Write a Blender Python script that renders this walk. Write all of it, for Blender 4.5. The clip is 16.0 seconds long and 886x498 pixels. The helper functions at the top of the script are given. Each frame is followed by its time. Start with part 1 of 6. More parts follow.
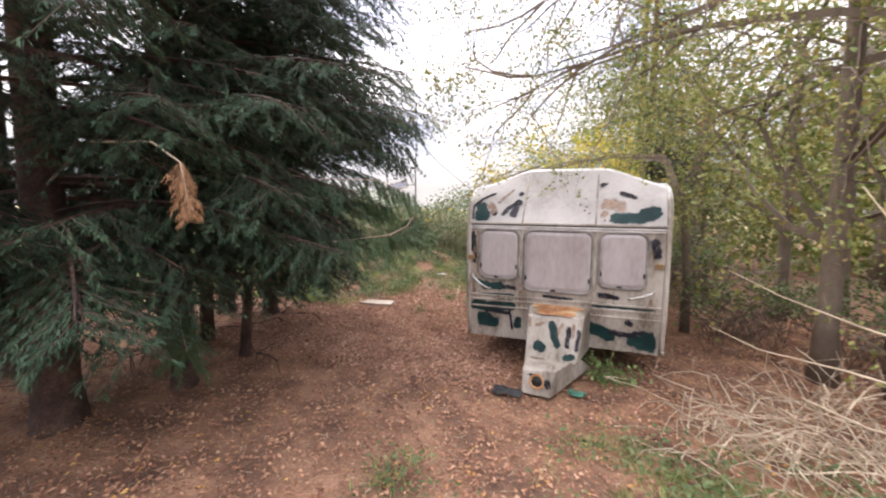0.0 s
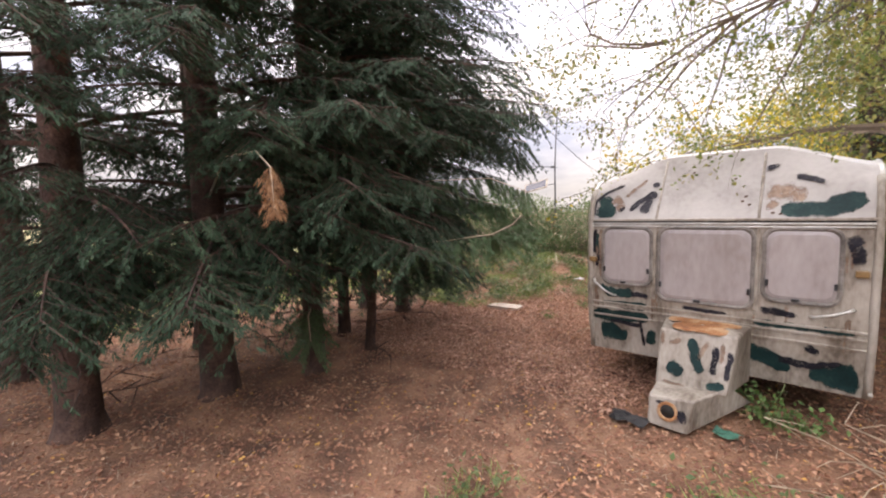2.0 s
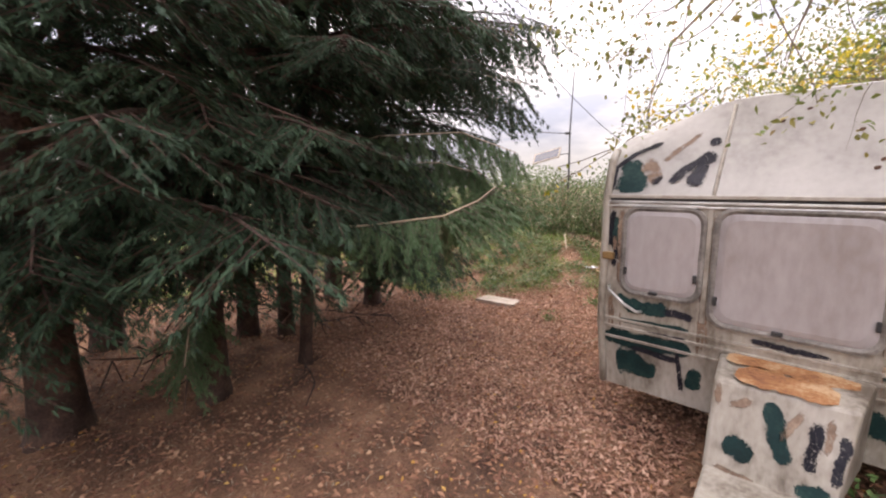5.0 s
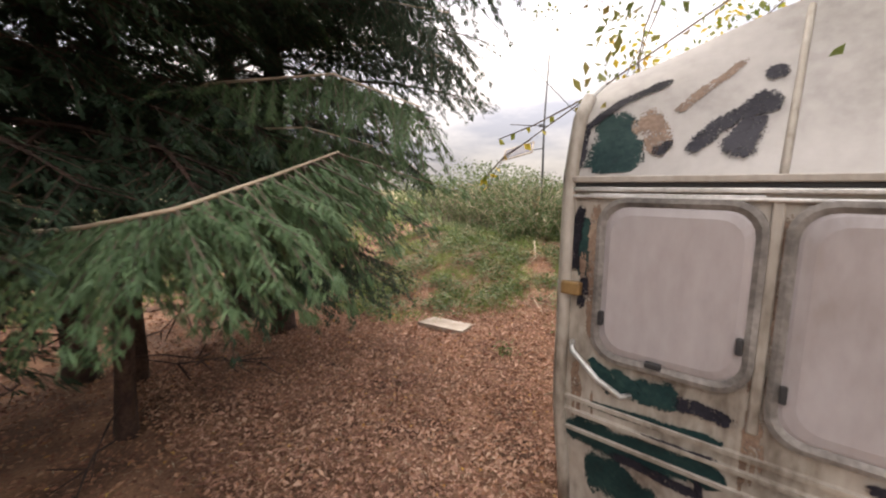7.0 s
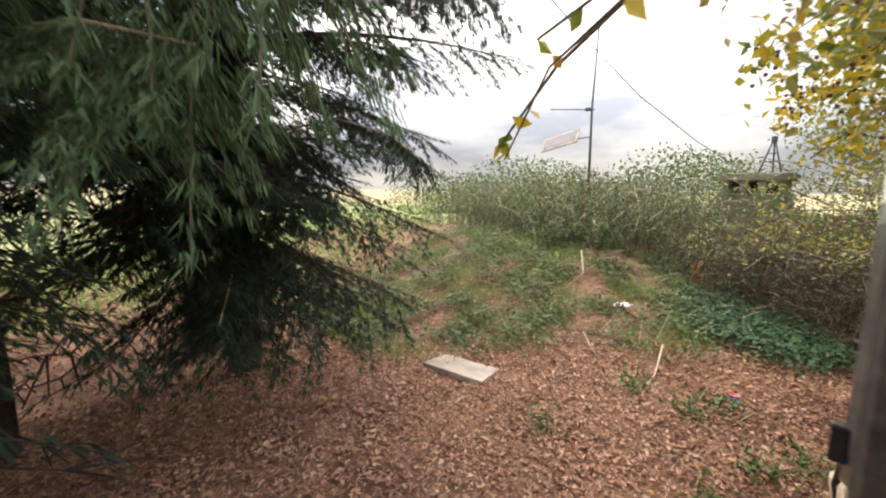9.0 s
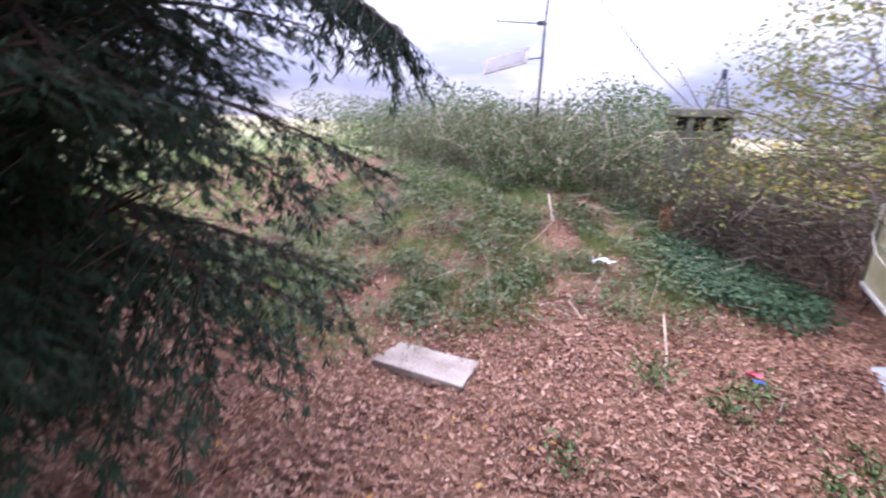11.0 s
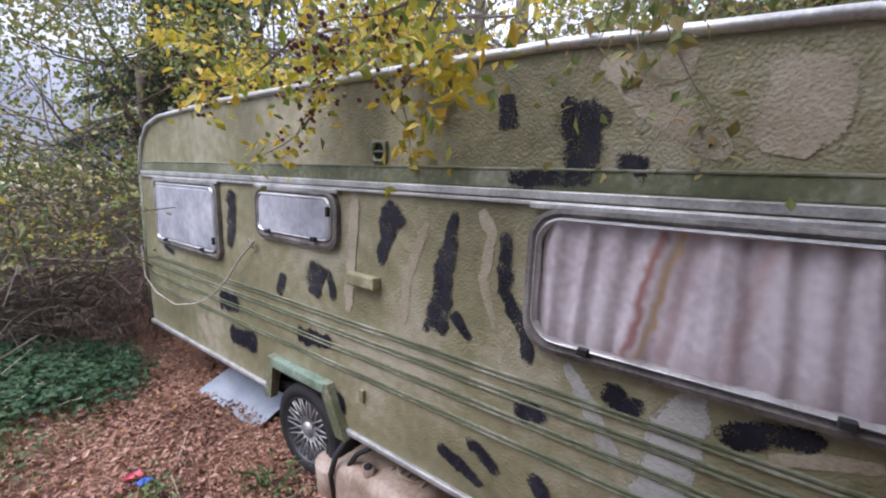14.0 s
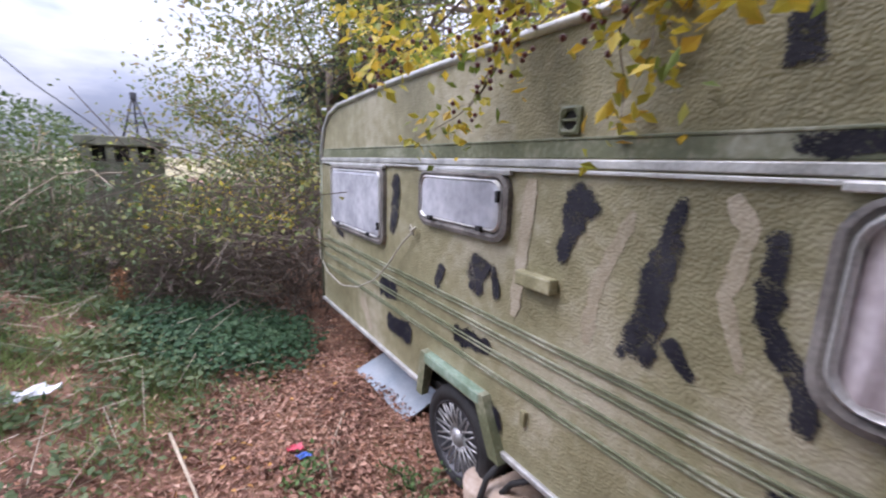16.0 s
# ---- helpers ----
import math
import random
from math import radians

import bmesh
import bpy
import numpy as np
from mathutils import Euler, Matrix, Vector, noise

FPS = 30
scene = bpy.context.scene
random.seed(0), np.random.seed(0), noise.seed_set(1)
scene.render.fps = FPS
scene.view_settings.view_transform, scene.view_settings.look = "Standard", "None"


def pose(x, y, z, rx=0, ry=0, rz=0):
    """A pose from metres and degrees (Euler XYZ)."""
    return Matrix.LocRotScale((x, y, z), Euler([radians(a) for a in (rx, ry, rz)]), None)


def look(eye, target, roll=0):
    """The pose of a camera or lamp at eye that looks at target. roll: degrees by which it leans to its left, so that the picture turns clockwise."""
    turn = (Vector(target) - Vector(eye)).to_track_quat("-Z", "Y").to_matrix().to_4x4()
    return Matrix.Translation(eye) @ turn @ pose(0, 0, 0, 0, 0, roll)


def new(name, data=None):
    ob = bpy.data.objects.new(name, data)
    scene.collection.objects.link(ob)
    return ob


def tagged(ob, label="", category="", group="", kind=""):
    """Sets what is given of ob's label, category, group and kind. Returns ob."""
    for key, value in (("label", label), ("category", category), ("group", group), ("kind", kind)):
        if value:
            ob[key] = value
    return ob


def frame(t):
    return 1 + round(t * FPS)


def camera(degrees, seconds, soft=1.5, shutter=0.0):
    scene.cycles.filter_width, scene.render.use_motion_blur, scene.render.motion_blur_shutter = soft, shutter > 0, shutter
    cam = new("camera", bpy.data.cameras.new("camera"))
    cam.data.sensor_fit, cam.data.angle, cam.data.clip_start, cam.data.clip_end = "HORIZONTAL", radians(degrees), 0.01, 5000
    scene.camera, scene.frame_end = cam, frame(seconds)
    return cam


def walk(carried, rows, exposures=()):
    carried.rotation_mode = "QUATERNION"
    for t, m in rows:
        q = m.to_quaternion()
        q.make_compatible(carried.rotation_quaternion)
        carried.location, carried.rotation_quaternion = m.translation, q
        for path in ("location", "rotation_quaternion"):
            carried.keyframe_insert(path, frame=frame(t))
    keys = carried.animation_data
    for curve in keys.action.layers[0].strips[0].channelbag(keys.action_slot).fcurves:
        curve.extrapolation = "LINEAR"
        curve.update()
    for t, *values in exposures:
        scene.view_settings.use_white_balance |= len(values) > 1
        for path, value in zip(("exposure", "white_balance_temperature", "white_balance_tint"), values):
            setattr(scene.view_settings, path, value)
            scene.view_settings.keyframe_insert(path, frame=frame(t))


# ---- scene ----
# The camera and its walk: the caravan's near side lies in the plane x = 0, its front at y = 0.
cam = camera(93.3, 16.0, soft=2.1, shutter=0.3)
PATH = [
    (0, (1.458, -4.662, 1.791), (0.747, -2.803, 1.599), 0.6),
    (0.5, (1.522, -4.421, 1.791), (0.566, -2.673, 1.623), 1.5),
    (1, (1.649, -4.24, 1.746), (0.432, -2.659, 1.611), 1.0),
    (1.5, (1.691, -4.231, 1.738), (0.395, -2.716, 1.59), -0.5),
    (2, (1.733, -4.237, 1.733), (0.406, -2.75, 1.563), -1.1),
    (2.5, (1.749, -4.212, 1.7), (0.388, -2.759, 1.501), -0.7),
    (3, (1.578, -4.039, 1.692), (0.274, -2.544, 1.435), -0.6),
    (3.5, (1.388, -3.865, 1.73), (0.213, -2.271, 1.45), -0.5),
    (4, (1.295, -3.618, 1.699), (0.115, -2.022, 1.45), -0.4),
    (4.2, (1.273, -3.458, 1.7), (0.003, -1.931, 1.472), -0.3),
    (6.3, (0.915, -1.943, 1.647), (-0.49, -0.567, 1.286), -0.7),
    (6.5, (0.857, -1.828, 1.619), (-0.492, -0.38, 1.331), 1.4),
    (7, (0.693, -1.477, 1.591), (-0.623, 0.003, 1.312), 0.7),
    (7.5, (0.531, -1.125, 1.592), (-0.826, 0.305, 1.257), -1.2),
    (8, (0.348, -0.834, 1.607), (-0.847, 0.744, 1.321), -2.6),
    (8.3, (0.262, -0.673, 1.579), (-1.064, 0.811, 1.376), -1.4),
    (8.5, (0.2, -0.565, 1.568), (-1.252, 0.792, 1.344), -0.2),
    (9.2, (-0.17, -0.32, 1.53), (-1.6, 1.07, 1.22), 1.0),
    (10.0, (-0.56, -0.04, 1.47), (-1.9, 1.39, 1.01), 2.6),
    (10.8, (-0.916, 0.185, 1.431), (-2.128, 1.697, 0.828), 4.1),
    (11, (-1.071, 0.222, 1.462), (-2.141, 1.812, 0.89), 2.5),
    (11.2, (-1.13, 0.275, 1.536), (-2.004, 1.989, 0.989), 0.5),
    (11.5, (-1.193, 0.402, 1.558), (-1.652, 2.288, 1.078), -1.2),
    (12, (-1.165, 0.63, 1.587), (-0.981, 2.578, 1.173), -1.9),
    (12.5, (-1.18, 0.815, 1.637), (-0.376, 2.597, 1.217), -0.6),
    (13, (-1.3, 0.793, 1.669), (-0.011, 2.262, 1.242), -0.6),
    (13.5, (-1.332, 0.748, 1.698), (0.208, 1.966, 1.32), 0.9),
    (14, (-1.355, 0.751, 1.698), (0.231, 1.917, 1.347), 1.8),
    (14.5, (-1.367, 0.764, 1.699), (0.194, 1.968, 1.364), 1.6),
    (15, (-1.4, 0.789, 1.695), (0.093, 2.078, 1.361), 1.7),
    (15.5, (-1.357, 0.879, 1.658), (-0.003, 2.308, 1.302), 1.9),
    (16, (-1.192, 1.084, 1.623), (-0.113, 2.721, 1.229), 1.8),
]
walk(cam, [(t, look(eye, target, roll)) for t, eye, target, roll in PATH],
     [(0, 1.15, 7100, 16), (2.0, 1.0, 7400, 18), (4.2, 1.05, 7300, 19), (6.5, 0.85, 7800, 17), (8.5, 0.9, 7700, 7), (11.0, 1.15, 5800, 31), (12.5, 0.62, 5700, 26), (14.0, 0.58, 5900, 20), (16.0, 0.7, 5900, 22)])

# World: bright overcast sky with broken cloud
world = bpy.data.worlds.new("overcast_sky")
scene.world = world
world.use_nodes = True
wn, wl = world.node_tree.nodes, world.node_tree.links
wn.clear()
w_out = wn.new("ShaderNodeOutputWorld")
w_bg = wn.new("ShaderNodeBackground")
w_sky = wn.new("ShaderNodeTexSky")
w_sky.sky_type, w_sky.sun_disc = "NISHITA", False
w_sky.sun_elevation, w_sky.sun_rotation = radians(54), radians(293)
w_co = wn.new("ShaderNodeTexCoord")
w_map = wn.new("ShaderNodeMapping")
w_map.inputs["Scale"].default_value = (1.0, 1.0, 3.2)
w_noise = wn.new("ShaderNodeTexNoise")
w_noise.inputs["Scale"].default_value = 2.6
w_noise.inputs["Detail"].default_value = 6.0
w_noise.inputs["Roughness"].default_value = 0.55
w_ramp = wn.new("ShaderNodeValToRGB")
w_ramp.color_ramp.elements[0].position, w_ramp.color_ramp.elements[0].color = 0.4, (4.5, 4.9, 6.2, 1)
w_ramp.color_ramp.elements[1].position, w_ramp.color_ramp.elements[1].color = 0.62, (9.6, 9.7, 10.2, 1)
w_mix = wn.new("ShaderNodeMix")
w_mix.data_type = "RGBA"
w_mix.inputs["Factor"].default_value = 0.88
wl.new(w_co.outputs["Generated"], w_map.inputs["Vector"])
wl.new(w_map.outputs["Vector"], w_noise.inputs["Vector"])
wl.new(w_noise.outputs["Fac"], w_ramp.inputs["Fac"])
wl.new(w_sky.outputs["Color"], w_mix.inputs["A"])
wl.new(w_ramp.outputs["Color"], w_mix.inputs["B"])
w_sep, w_grad, w_mul = wn.new("ShaderNodeSeparateXYZ"), wn.new("ShaderNodeMapRange"), wn.new("ShaderNodeVectorMath")
w_grad.inputs["From Min"].default_value, w_grad.inputs["From Max"].default_value = 0.05, 0.9
w_grad.inputs["To Min"].default_value, w_grad.inputs["To Max"].default_value = 0.43, 3.1
w_mul.operation = "SCALE"
wl.new(w_co.outputs["Generated"], w_sep.inputs["Vector"])
wl.new(w_sep.outputs["Z"], w_grad.inputs["Value"])
wl.new(w_mix.outputs["Result"], w_mul.inputs["Vector"])
wl.new(w_grad.outputs["Result"], w_mul.inputs["Scale"])
wl.new(w_mul.outputs["Vector"], w_bg.inputs["Color"])
w_bg.inputs["Strength"].default_value = 0.11
wl.new(w_bg.outputs["Background"], w_out.inputs["Surface"])
sun_lamp = new("sun", bpy.data.lights.new("sun", "SUN"))
sun_lamp.data.energy, sun_lamp.data.angle, sun_lamp.data.color = 1.3, radians(30), (1.0, 0.93, 0.84)
sun_lamp.matrix_world = look((-6.0, 2.5, 9), (0, 0, 0))


# Materials
def material(name, colours, scale=6.0, fine=60.0, rough=0.7, metal=0.0, bump=0.3, bump_scale=40.0, vary=0.0, island=0.0,
             translucent=0.0, pattern="NOISE", depth=0.01, spec=0.5, dry=0.0, stretch=1.0):
    """Principled surface: a ramp of colours over two scales of noise, with relief; vary: value spread by object, island: by loose piece."""
    m = bpy.data.materials.new(name)
    m.use_nodes = True
    n, l = m.node_tree.nodes, m.node_tree.links
    bsdf, out = n["Principled BSDF"], n["Material Output"]
    co = n.new("ShaderNodeTexCoord")
    big, small = n.new("ShaderNodeTexNoise"), n.new("ShaderNodeTexNoise")
    big.inputs["Scale"].default_value, big.inputs["Detail"].default_value = scale, 5.0
    small.inputs["Scale"].default_value, small.inputs["Detail"].default_value = fine, 3.0
    flow = n.new("ShaderNodeMapping")
    flow.inputs["Scale"].default_value = (1, 1, 1 / stretch)
    l.new(co.outputs["Object"], flow.inputs["Vector"])
    for tex in (big, small):
        l.new(flow.outputs["Vector"], tex.inputs["Vector"])
    add = n.new("ShaderNodeMath")
    add.operation = "MULTIPLY_ADD"
    add.inputs[1].default_value = 0.45
    l.new(small.outputs["Fac"], add.inputs[0])
    l.new(big.outputs["Fac"], add.inputs[2])
    last = add.outputs["Value"]
    if island:
        geo = n.new("ShaderNodeNewGeometry")
        isl = n.new("ShaderNodeMath")
        isl.operation = "MULTIPLY_ADD"
        isl.inputs[1].default_value = island
        l.new(geo.outputs["Random Per Island"], isl.inputs[0])
        l.new(last, isl.inputs[2])
        last = isl.outputs["Value"]
    ramp = n.new("ShaderNodeValToRGB")
    while len(ramp.color_ramp.elements) < len(colours):
        ramp.color_ramp.elements.new(0.5)
    low, high = 0.5, 0.95 + island
    for i, c in enumerate(colours):
        e = ramp.color_ramp.elements[i]
        e.position = (low + (high - low) * i / max(1, len(colours) - 1)) / (1.5 + island)
        e.color = (*c, 1)
    norm = n.new("ShaderNodeMath")
    norm.operation = "DIVIDE"
    norm.inputs[1].default_value = 1.5 + island
    l.new(last, norm.inputs[0])
    l.new(norm.outputs["Value"], ramp.inputs["Fac"])
    colour = ramp.outputs["Color"]
    if vary:
        info, hsv, mul = n.new("ShaderNodeObjectInfo"), n.new("ShaderNodeHueSaturation"), n.new("ShaderNodeMath")
        mul.operation = "MULTIPLY_ADD"
        mul.inputs[1].default_value, mul.inputs[2].default_value = vary, 1 - vary / 2
        l.new(info.outputs["Random"], mul.inputs[0])
        l.new(mul.outputs["Value"], hsv.inputs["Value"])
        l.new(colour, hsv.inputs["Color"])
        colour = hsv.outputs["Color"]
    l.new(colour, bsdf.inputs["Base Color"])
    bsdf.inputs["Roughness"].default_value, bsdf.inputs["Metallic"].default_value = rough, metal
    bsdf.inputs["Specular IOR Level"].default_value = spec
    if bump:
        tex = n.new("ShaderNodeTexVoronoi" if pattern == "VORONOI" else "ShaderNodeTexNoise")
        tex.inputs["Scale"].default_value = bump_scale
        if pattern == "VORONOI":
            tex.feature = "SMOOTH_F1"
        else:
            tex.inputs["Detail"].default_value = 4.0
        l.new(co.outputs["Object"], tex.inputs["Vector"])
        b = n.new("ShaderNodeBump")
        b.inputs["Strength"].default_value, b.inputs["Distance"].default_value = bump, depth
        l.new(tex.outputs["Distance" if pattern == "VORONOI" else "Fac"], b.inputs["Height"])
        l.new(b.outputs["Normal"], bsdf.inputs["Normal"])
    if translucent:
        tr, mx = n.new("ShaderNodeBsdfTranslucent"), n.new("ShaderNodeMixShader")
        mx.inputs["Fac"].default_value = translucent
        l.new(colour, tr.inputs["Color"])
        l.new(bsdf.outputs["BSDF"], mx.inputs[1])
        l.new(tr.outputs["BSDF"], mx.inputs[2])
        l.new(mx.outputs["Shader"], out.inputs["Surface"])
    if dry:
        # dry-brushed paint: thin at the stroke's edges, where the skin shows through in gaps
        gap, cut, edge, sm = n.new("ShaderNodeTexNoise"), n.new("ShaderNodeValToRGB"), n.new("ShaderNodeAttribute"), n.new("ShaderNodeMath")
        gap.inputs["Scale"].default_value, gap.inputs["Detail"].default_value, gap.inputs["Roughness"].default_value = 130.0, 4.0, 0.6
        edge.attribute_name = "cover"
        sm.operation = "MULTIPLY_ADD"
        sm.inputs[1].default_value = 0.2
        half = n.new("ShaderNodeMath")
        half.operation = "MULTIPLY"
        half.inputs[1].default_value = 0.5
        wide, both = n.new("ShaderNodeTexNoise"), n.new("ShaderNodeMath")
        wide.inputs["Scale"].default_value, wide.inputs["Detail"].default_value = 17.0, 4.0
        both.operation = "MULTIPLY_ADD"
        both.inputs[1].default_value = 0.35
        l.new(co.outputs["Object"], wide.inputs["Vector"])
        l.new(wide.outputs["Fac"], both.inputs[0])
        l.new(gap.outputs["Fac"], half.inputs[0])
        l.new(half.outputs["Value"], both.inputs[2])
        l.new(co.outputs["Object"], gap.inputs["Vector"])
        l.new(edge.outputs["Fac"], sm.inputs[0])
        l.new(both.outputs["Value"], sm.inputs[2])
        cut.color_ramp.elements[0].position, cut.color_ramp.elements[1].position = dry + 0.075, dry + 0.125
        clear, mx = n.new("ShaderNodeBsdfTransparent"), n.new("ShaderNodeMixShader")
        l.new(sm.outputs["Value"], cut.inputs["Fac"])
        l.new(cut.outputs["Color"], mx.inputs["Fac"])
        l.new(clear.outputs["BSDF"], mx.inputs[1])
        l.new(bsdf.outputs["BSDF"], mx.inputs[2])
        l.new(mx.outputs["Shader"], out.inputs["Surface"])
    return m


M_SOIL = material("leaf_mould_soil", [(0.075, 0.038, 0.025), (0.19, 0.1, 0.06), (0.34, 0.19, 0.115)], 2.2, 50, 0.95, bump=0.9, bump_scale=55, depth=0.02)
M_LEAF = material("dead_leaves", [(0.085, 0.037, 0.024), (0.22, 0.1, 0.062), (0.36, 0.18, 0.105), (0.56, 0.36, 0.235)], 1.5, 30, 0.8, bump=0.2, island=0.9)
# drier, pinker litter, its colour also brightened to offset dim light under the trees
M_LEAFPALE = material("brightened_dry_leaves", [(0.13, 0.06, 0.042), (0.31, 0.165, 0.115), (0.48, 0.28, 0.195), (0.64, 0.45, 0.33)], 1.5, 30, 0.8, bump=0.2, island=0.9)
M_LEAFBIT = material("stuck_leaf_scraps", [(0.05, 0.025, 0.015), (0.1, 0.05, 0.03)], 5, 60, 0.9, bump=0)
M_GRASS = material("grass_blades", [(0.09, 0.15, 0.04), (0.19, 0.28, 0.08), (0.38, 0.42, 0.17)], 2, 30, 0.7, bump=0, island=0.7, translucent=0.3)
M_WEED = material("weed_leaves", [(0.035, 0.065, 0.02), (0.085, 0.13, 0.042), (0.2, 0.23, 0.1)], 2, 30, 0.6, bump=0, island=0.7, translucent=0.3)
M_FRESHLEAF = material("fresh_weed_leaves", [(0.06, 0.12, 0.035), (0.12, 0.21, 0.06), (0.22, 0.32, 0.12)], 2, 30, 0.55, bump=0, island=0.6, translucent=0.3)
M_IVY = material("ivy_leaves", [(0.014, 0.038, 0.015), (0.032, 0.076, 0.03), (0.085, 0.145, 0.065)], 2, 30, 0.6, bump=0, island=0.8, translucent=0.1, spec=0.25)
M_CONIFER = material("conifer_needles", [(0.012, 0.028, 0.015), (0.026, 0.056, 0.03), (0.07, 0.12, 0.066)], 1.2, 9, 0.7, bump=0, island=0.5, translucent=0.1, spec=0.3)
M_FRESH = material("fresh_conifer_sprays", [(0.035, 0.08, 0.03), (0.075, 0.145, 0.06), (0.17, 0.26, 0.12)], 1.2, 9, 0.6, bump=0, island=0.5, translucent=0.2)
M_DEADNEEDLE = material("dead_conifer_sprays", [(0.16, 0.075, 0.035), (0.3, 0.16, 0.08), (0.42, 0.25, 0.13)], 1.2, 9, 0.85, bump=0, island=0.5)
M_BARK = material("conifer_bark", [(0.025, 0.014, 0.011), (0.062, 0.036, 0.028), (0.125, 0.075, 0.056)], 5, 50, 0.95, bump=0.9, bump_scale=30, depth=0.02)
M_TWIG = material("grey_brown_twigs", [(0.06, 0.045, 0.035), (0.13, 0.1, 0.075), (0.22, 0.17, 0.13)], 5, 50, 0.9, bump=0.4, island=0.5)
M_DRY = material("dry_pale_stems", [(0.22, 0.17, 0.12), (0.4, 0.32, 0.23), (0.58, 0.5, 0.38)], 5, 50, 0.85, bump=0.3, island=0.5)
M_YELLOW = material("autumn_yellow_leaves", [(0.07, 0.13, 0.025), (0.2, 0.25, 0.035), (0.5, 0.42, 0.04), (0.62, 0.44, 0.04), (0.42, 0.2, 0.04)], 2, 20, 0.5, bump=0, island=0.9, translucent=0.35)
M_AUTUMN = material("autumn_mixed_leaves", [(0.06, 0.1, 0.025), (0.14, 0.19, 0.05), (0.27, 0.26, 0.07), (0.33, 0.2, 0.08)], 1.2, 12, 0.6, bump=0, island=0.8, translucent=0.3)
M_GOLD = material("fallen_golden_leaves", [(0.3, 0.13, 0.03), (0.52, 0.27, 0.06), (0.62, 0.4, 0.13)], 2, 20, 0.7, bump=0, island=0.9)
M_BERRY = material("dark_berries", [(0.05, 0.012, 0.012), (0.12, 0.025, 0.02)], 8, 50, 0.35, bump=0)
M_OLIVE = material("olive_camouflage_paint", [(0.17, 0.155, 0.08), (0.275, 0.255, 0.145), (0.44, 0.405, 0.295)], 1.7, 14, 0.5, bump=0.6, bump_scale=110, pattern="VORONOI", depth=0.006)
# the lightest tone paints in the highlights that the ribs catch
M_OLIVE_SMOOTH = material("olive_paint_on_smooth_trim", [(0.09, 0.1, 0.055), (0.16, 0.175, 0.1), (0.36, 0.36, 0.27)], 3, 40, 0.38, bump=0.15, bump_scale=60)
M_STROKE_DARK = material("black_brushed_paint", [(0.006, 0.006, 0.01), (0.016, 0.016, 0.024), (0.04, 0.04, 0.05)], 5, 60, 0.65, bump=0.4, bump_scale=110, pattern="VORONOI", depth=0.003, dry=0.45, spec=0.25)
M_STROKE_THIN = material("thin_black_brushed_paint", [(0.012, 0.012, 0.018), (0.026, 0.026, 0.034), (0.05, 0.05, 0.058)], 5, 60, 0.65, bump=0.4, bump_scale=110, pattern="VORONOI", depth=0.003, dry=0.47, spec=0.25)
M_STROKE_TAN = material("tan_brushed_paint", [(0.3, 0.26, 0.17), (0.4, 0.35, 0.25), (0.48, 0.43, 0.33)], 5, 60, 0.6, bump=0.6, bump_scale=110, pattern="VORONOI", depth=0.004, dry=0.3)
M_STROKE_PALE = material("pale_grey_brushed_paint", [(0.3, 0.3, 0.26), (0.42, 0.42, 0.38), (0.5, 0.5, 0.46)], 5, 60, 0.6, bump=0.6, bump_scale=110, pattern="VORONOI", depth=0.004, dry=0.34)
M_STROKE_GREEN = material("dark_green_brushed_paint", [(0.003, 0.016, 0.017), (0.006, 0.03, 0.031), (0.02, 0.055, 0.05)], 6, 60, 0.55, bump=0.2, bump_scale=80, dry=0.36, spec=0.25)
M_STROKE_BROWN = material("brown_flaking_paint", [(0.1, 0.065, 0.045), (0.21, 0.14, 0.1), (0.36, 0.27, 0.2)], 6, 60, 0.6, bump=0.3, bump_scale=80, dry=0.47)
M_CREAM = material("weathered_cream_aluminium", [(0.13, 0.105, 0.082), (0.33, 0.298, 0.253), (0.45, 0.417, 0.37)], 4, 36, 0.5, bump=0.12, bump_scale=30, stretch=2.5)
M_BLOCK = material("yellowish_olive_plastic", [(0.2, 0.19, 0.1), (0.32, 0.3, 0.17), (0.45, 0.42, 0.28)], 12, 80, 0.5, bump=0.2)
M_RAG = material("green_rag", [(0.02, 0.09, 0.06), (0.05, 0.16, 0.11)], 12, 80, 0.8, bump=0.2)
M_RUST = material("rusty_streaks", [(0.16, 0.06, 0.03), (0.33, 0.15, 0.06), (0.5, 0.34, 0.2)], 7, 60, 0.8, bump=0.4, bump_scale=60)
M_UPPER = material("faded_grey_front_skin", [(0.25, 0.235, 0.22), (0.36, 0.345, 0.325), (0.42, 0.405, 0.385)], 2.2, 24, 0.5, bump=0.1, bump_scale=25, stretch=1.4)
M_ARCH = material("pale_turquoise_arch_paint", [(0.14, 0.2, 0.13), (0.22, 0.31, 0.23), (0.36, 0.45, 0.37)], 5, 40, 0.45, bump=0.1)
M_ROOF = material("grey_white_roof_skin", [(0.42, 0.42, 0.42), (0.58, 0.58, 0.58), (0.68, 0.67, 0.65)], 2.5, 30, 0.5, bump=0.12, bump_scale=25)
M_ALU = material("dull_aluminium_trim", [(0.35, 0.35, 0.33), (0.55, 0.55, 0.53), (0.72, 0.72, 0.7)], 8, 90, 0.42, metal=0.55, bump=0.1, bump_scale=80)
M_RUBBER = material("black_rubber", [(0.015, 0.015, 0.016), (0.035, 0.035, 0.036)], 6, 70, 0.75, bump=0.3, bump_scale=60)
M_GREYSEAL = material("grimy_grey_window_seal", [(0.07, 0.065, 0.06), (0.17, 0.155, 0.14), (0.28, 0.26, 0.24)], 6, 60, 0.7, bump=0.2, bump_scale=60)
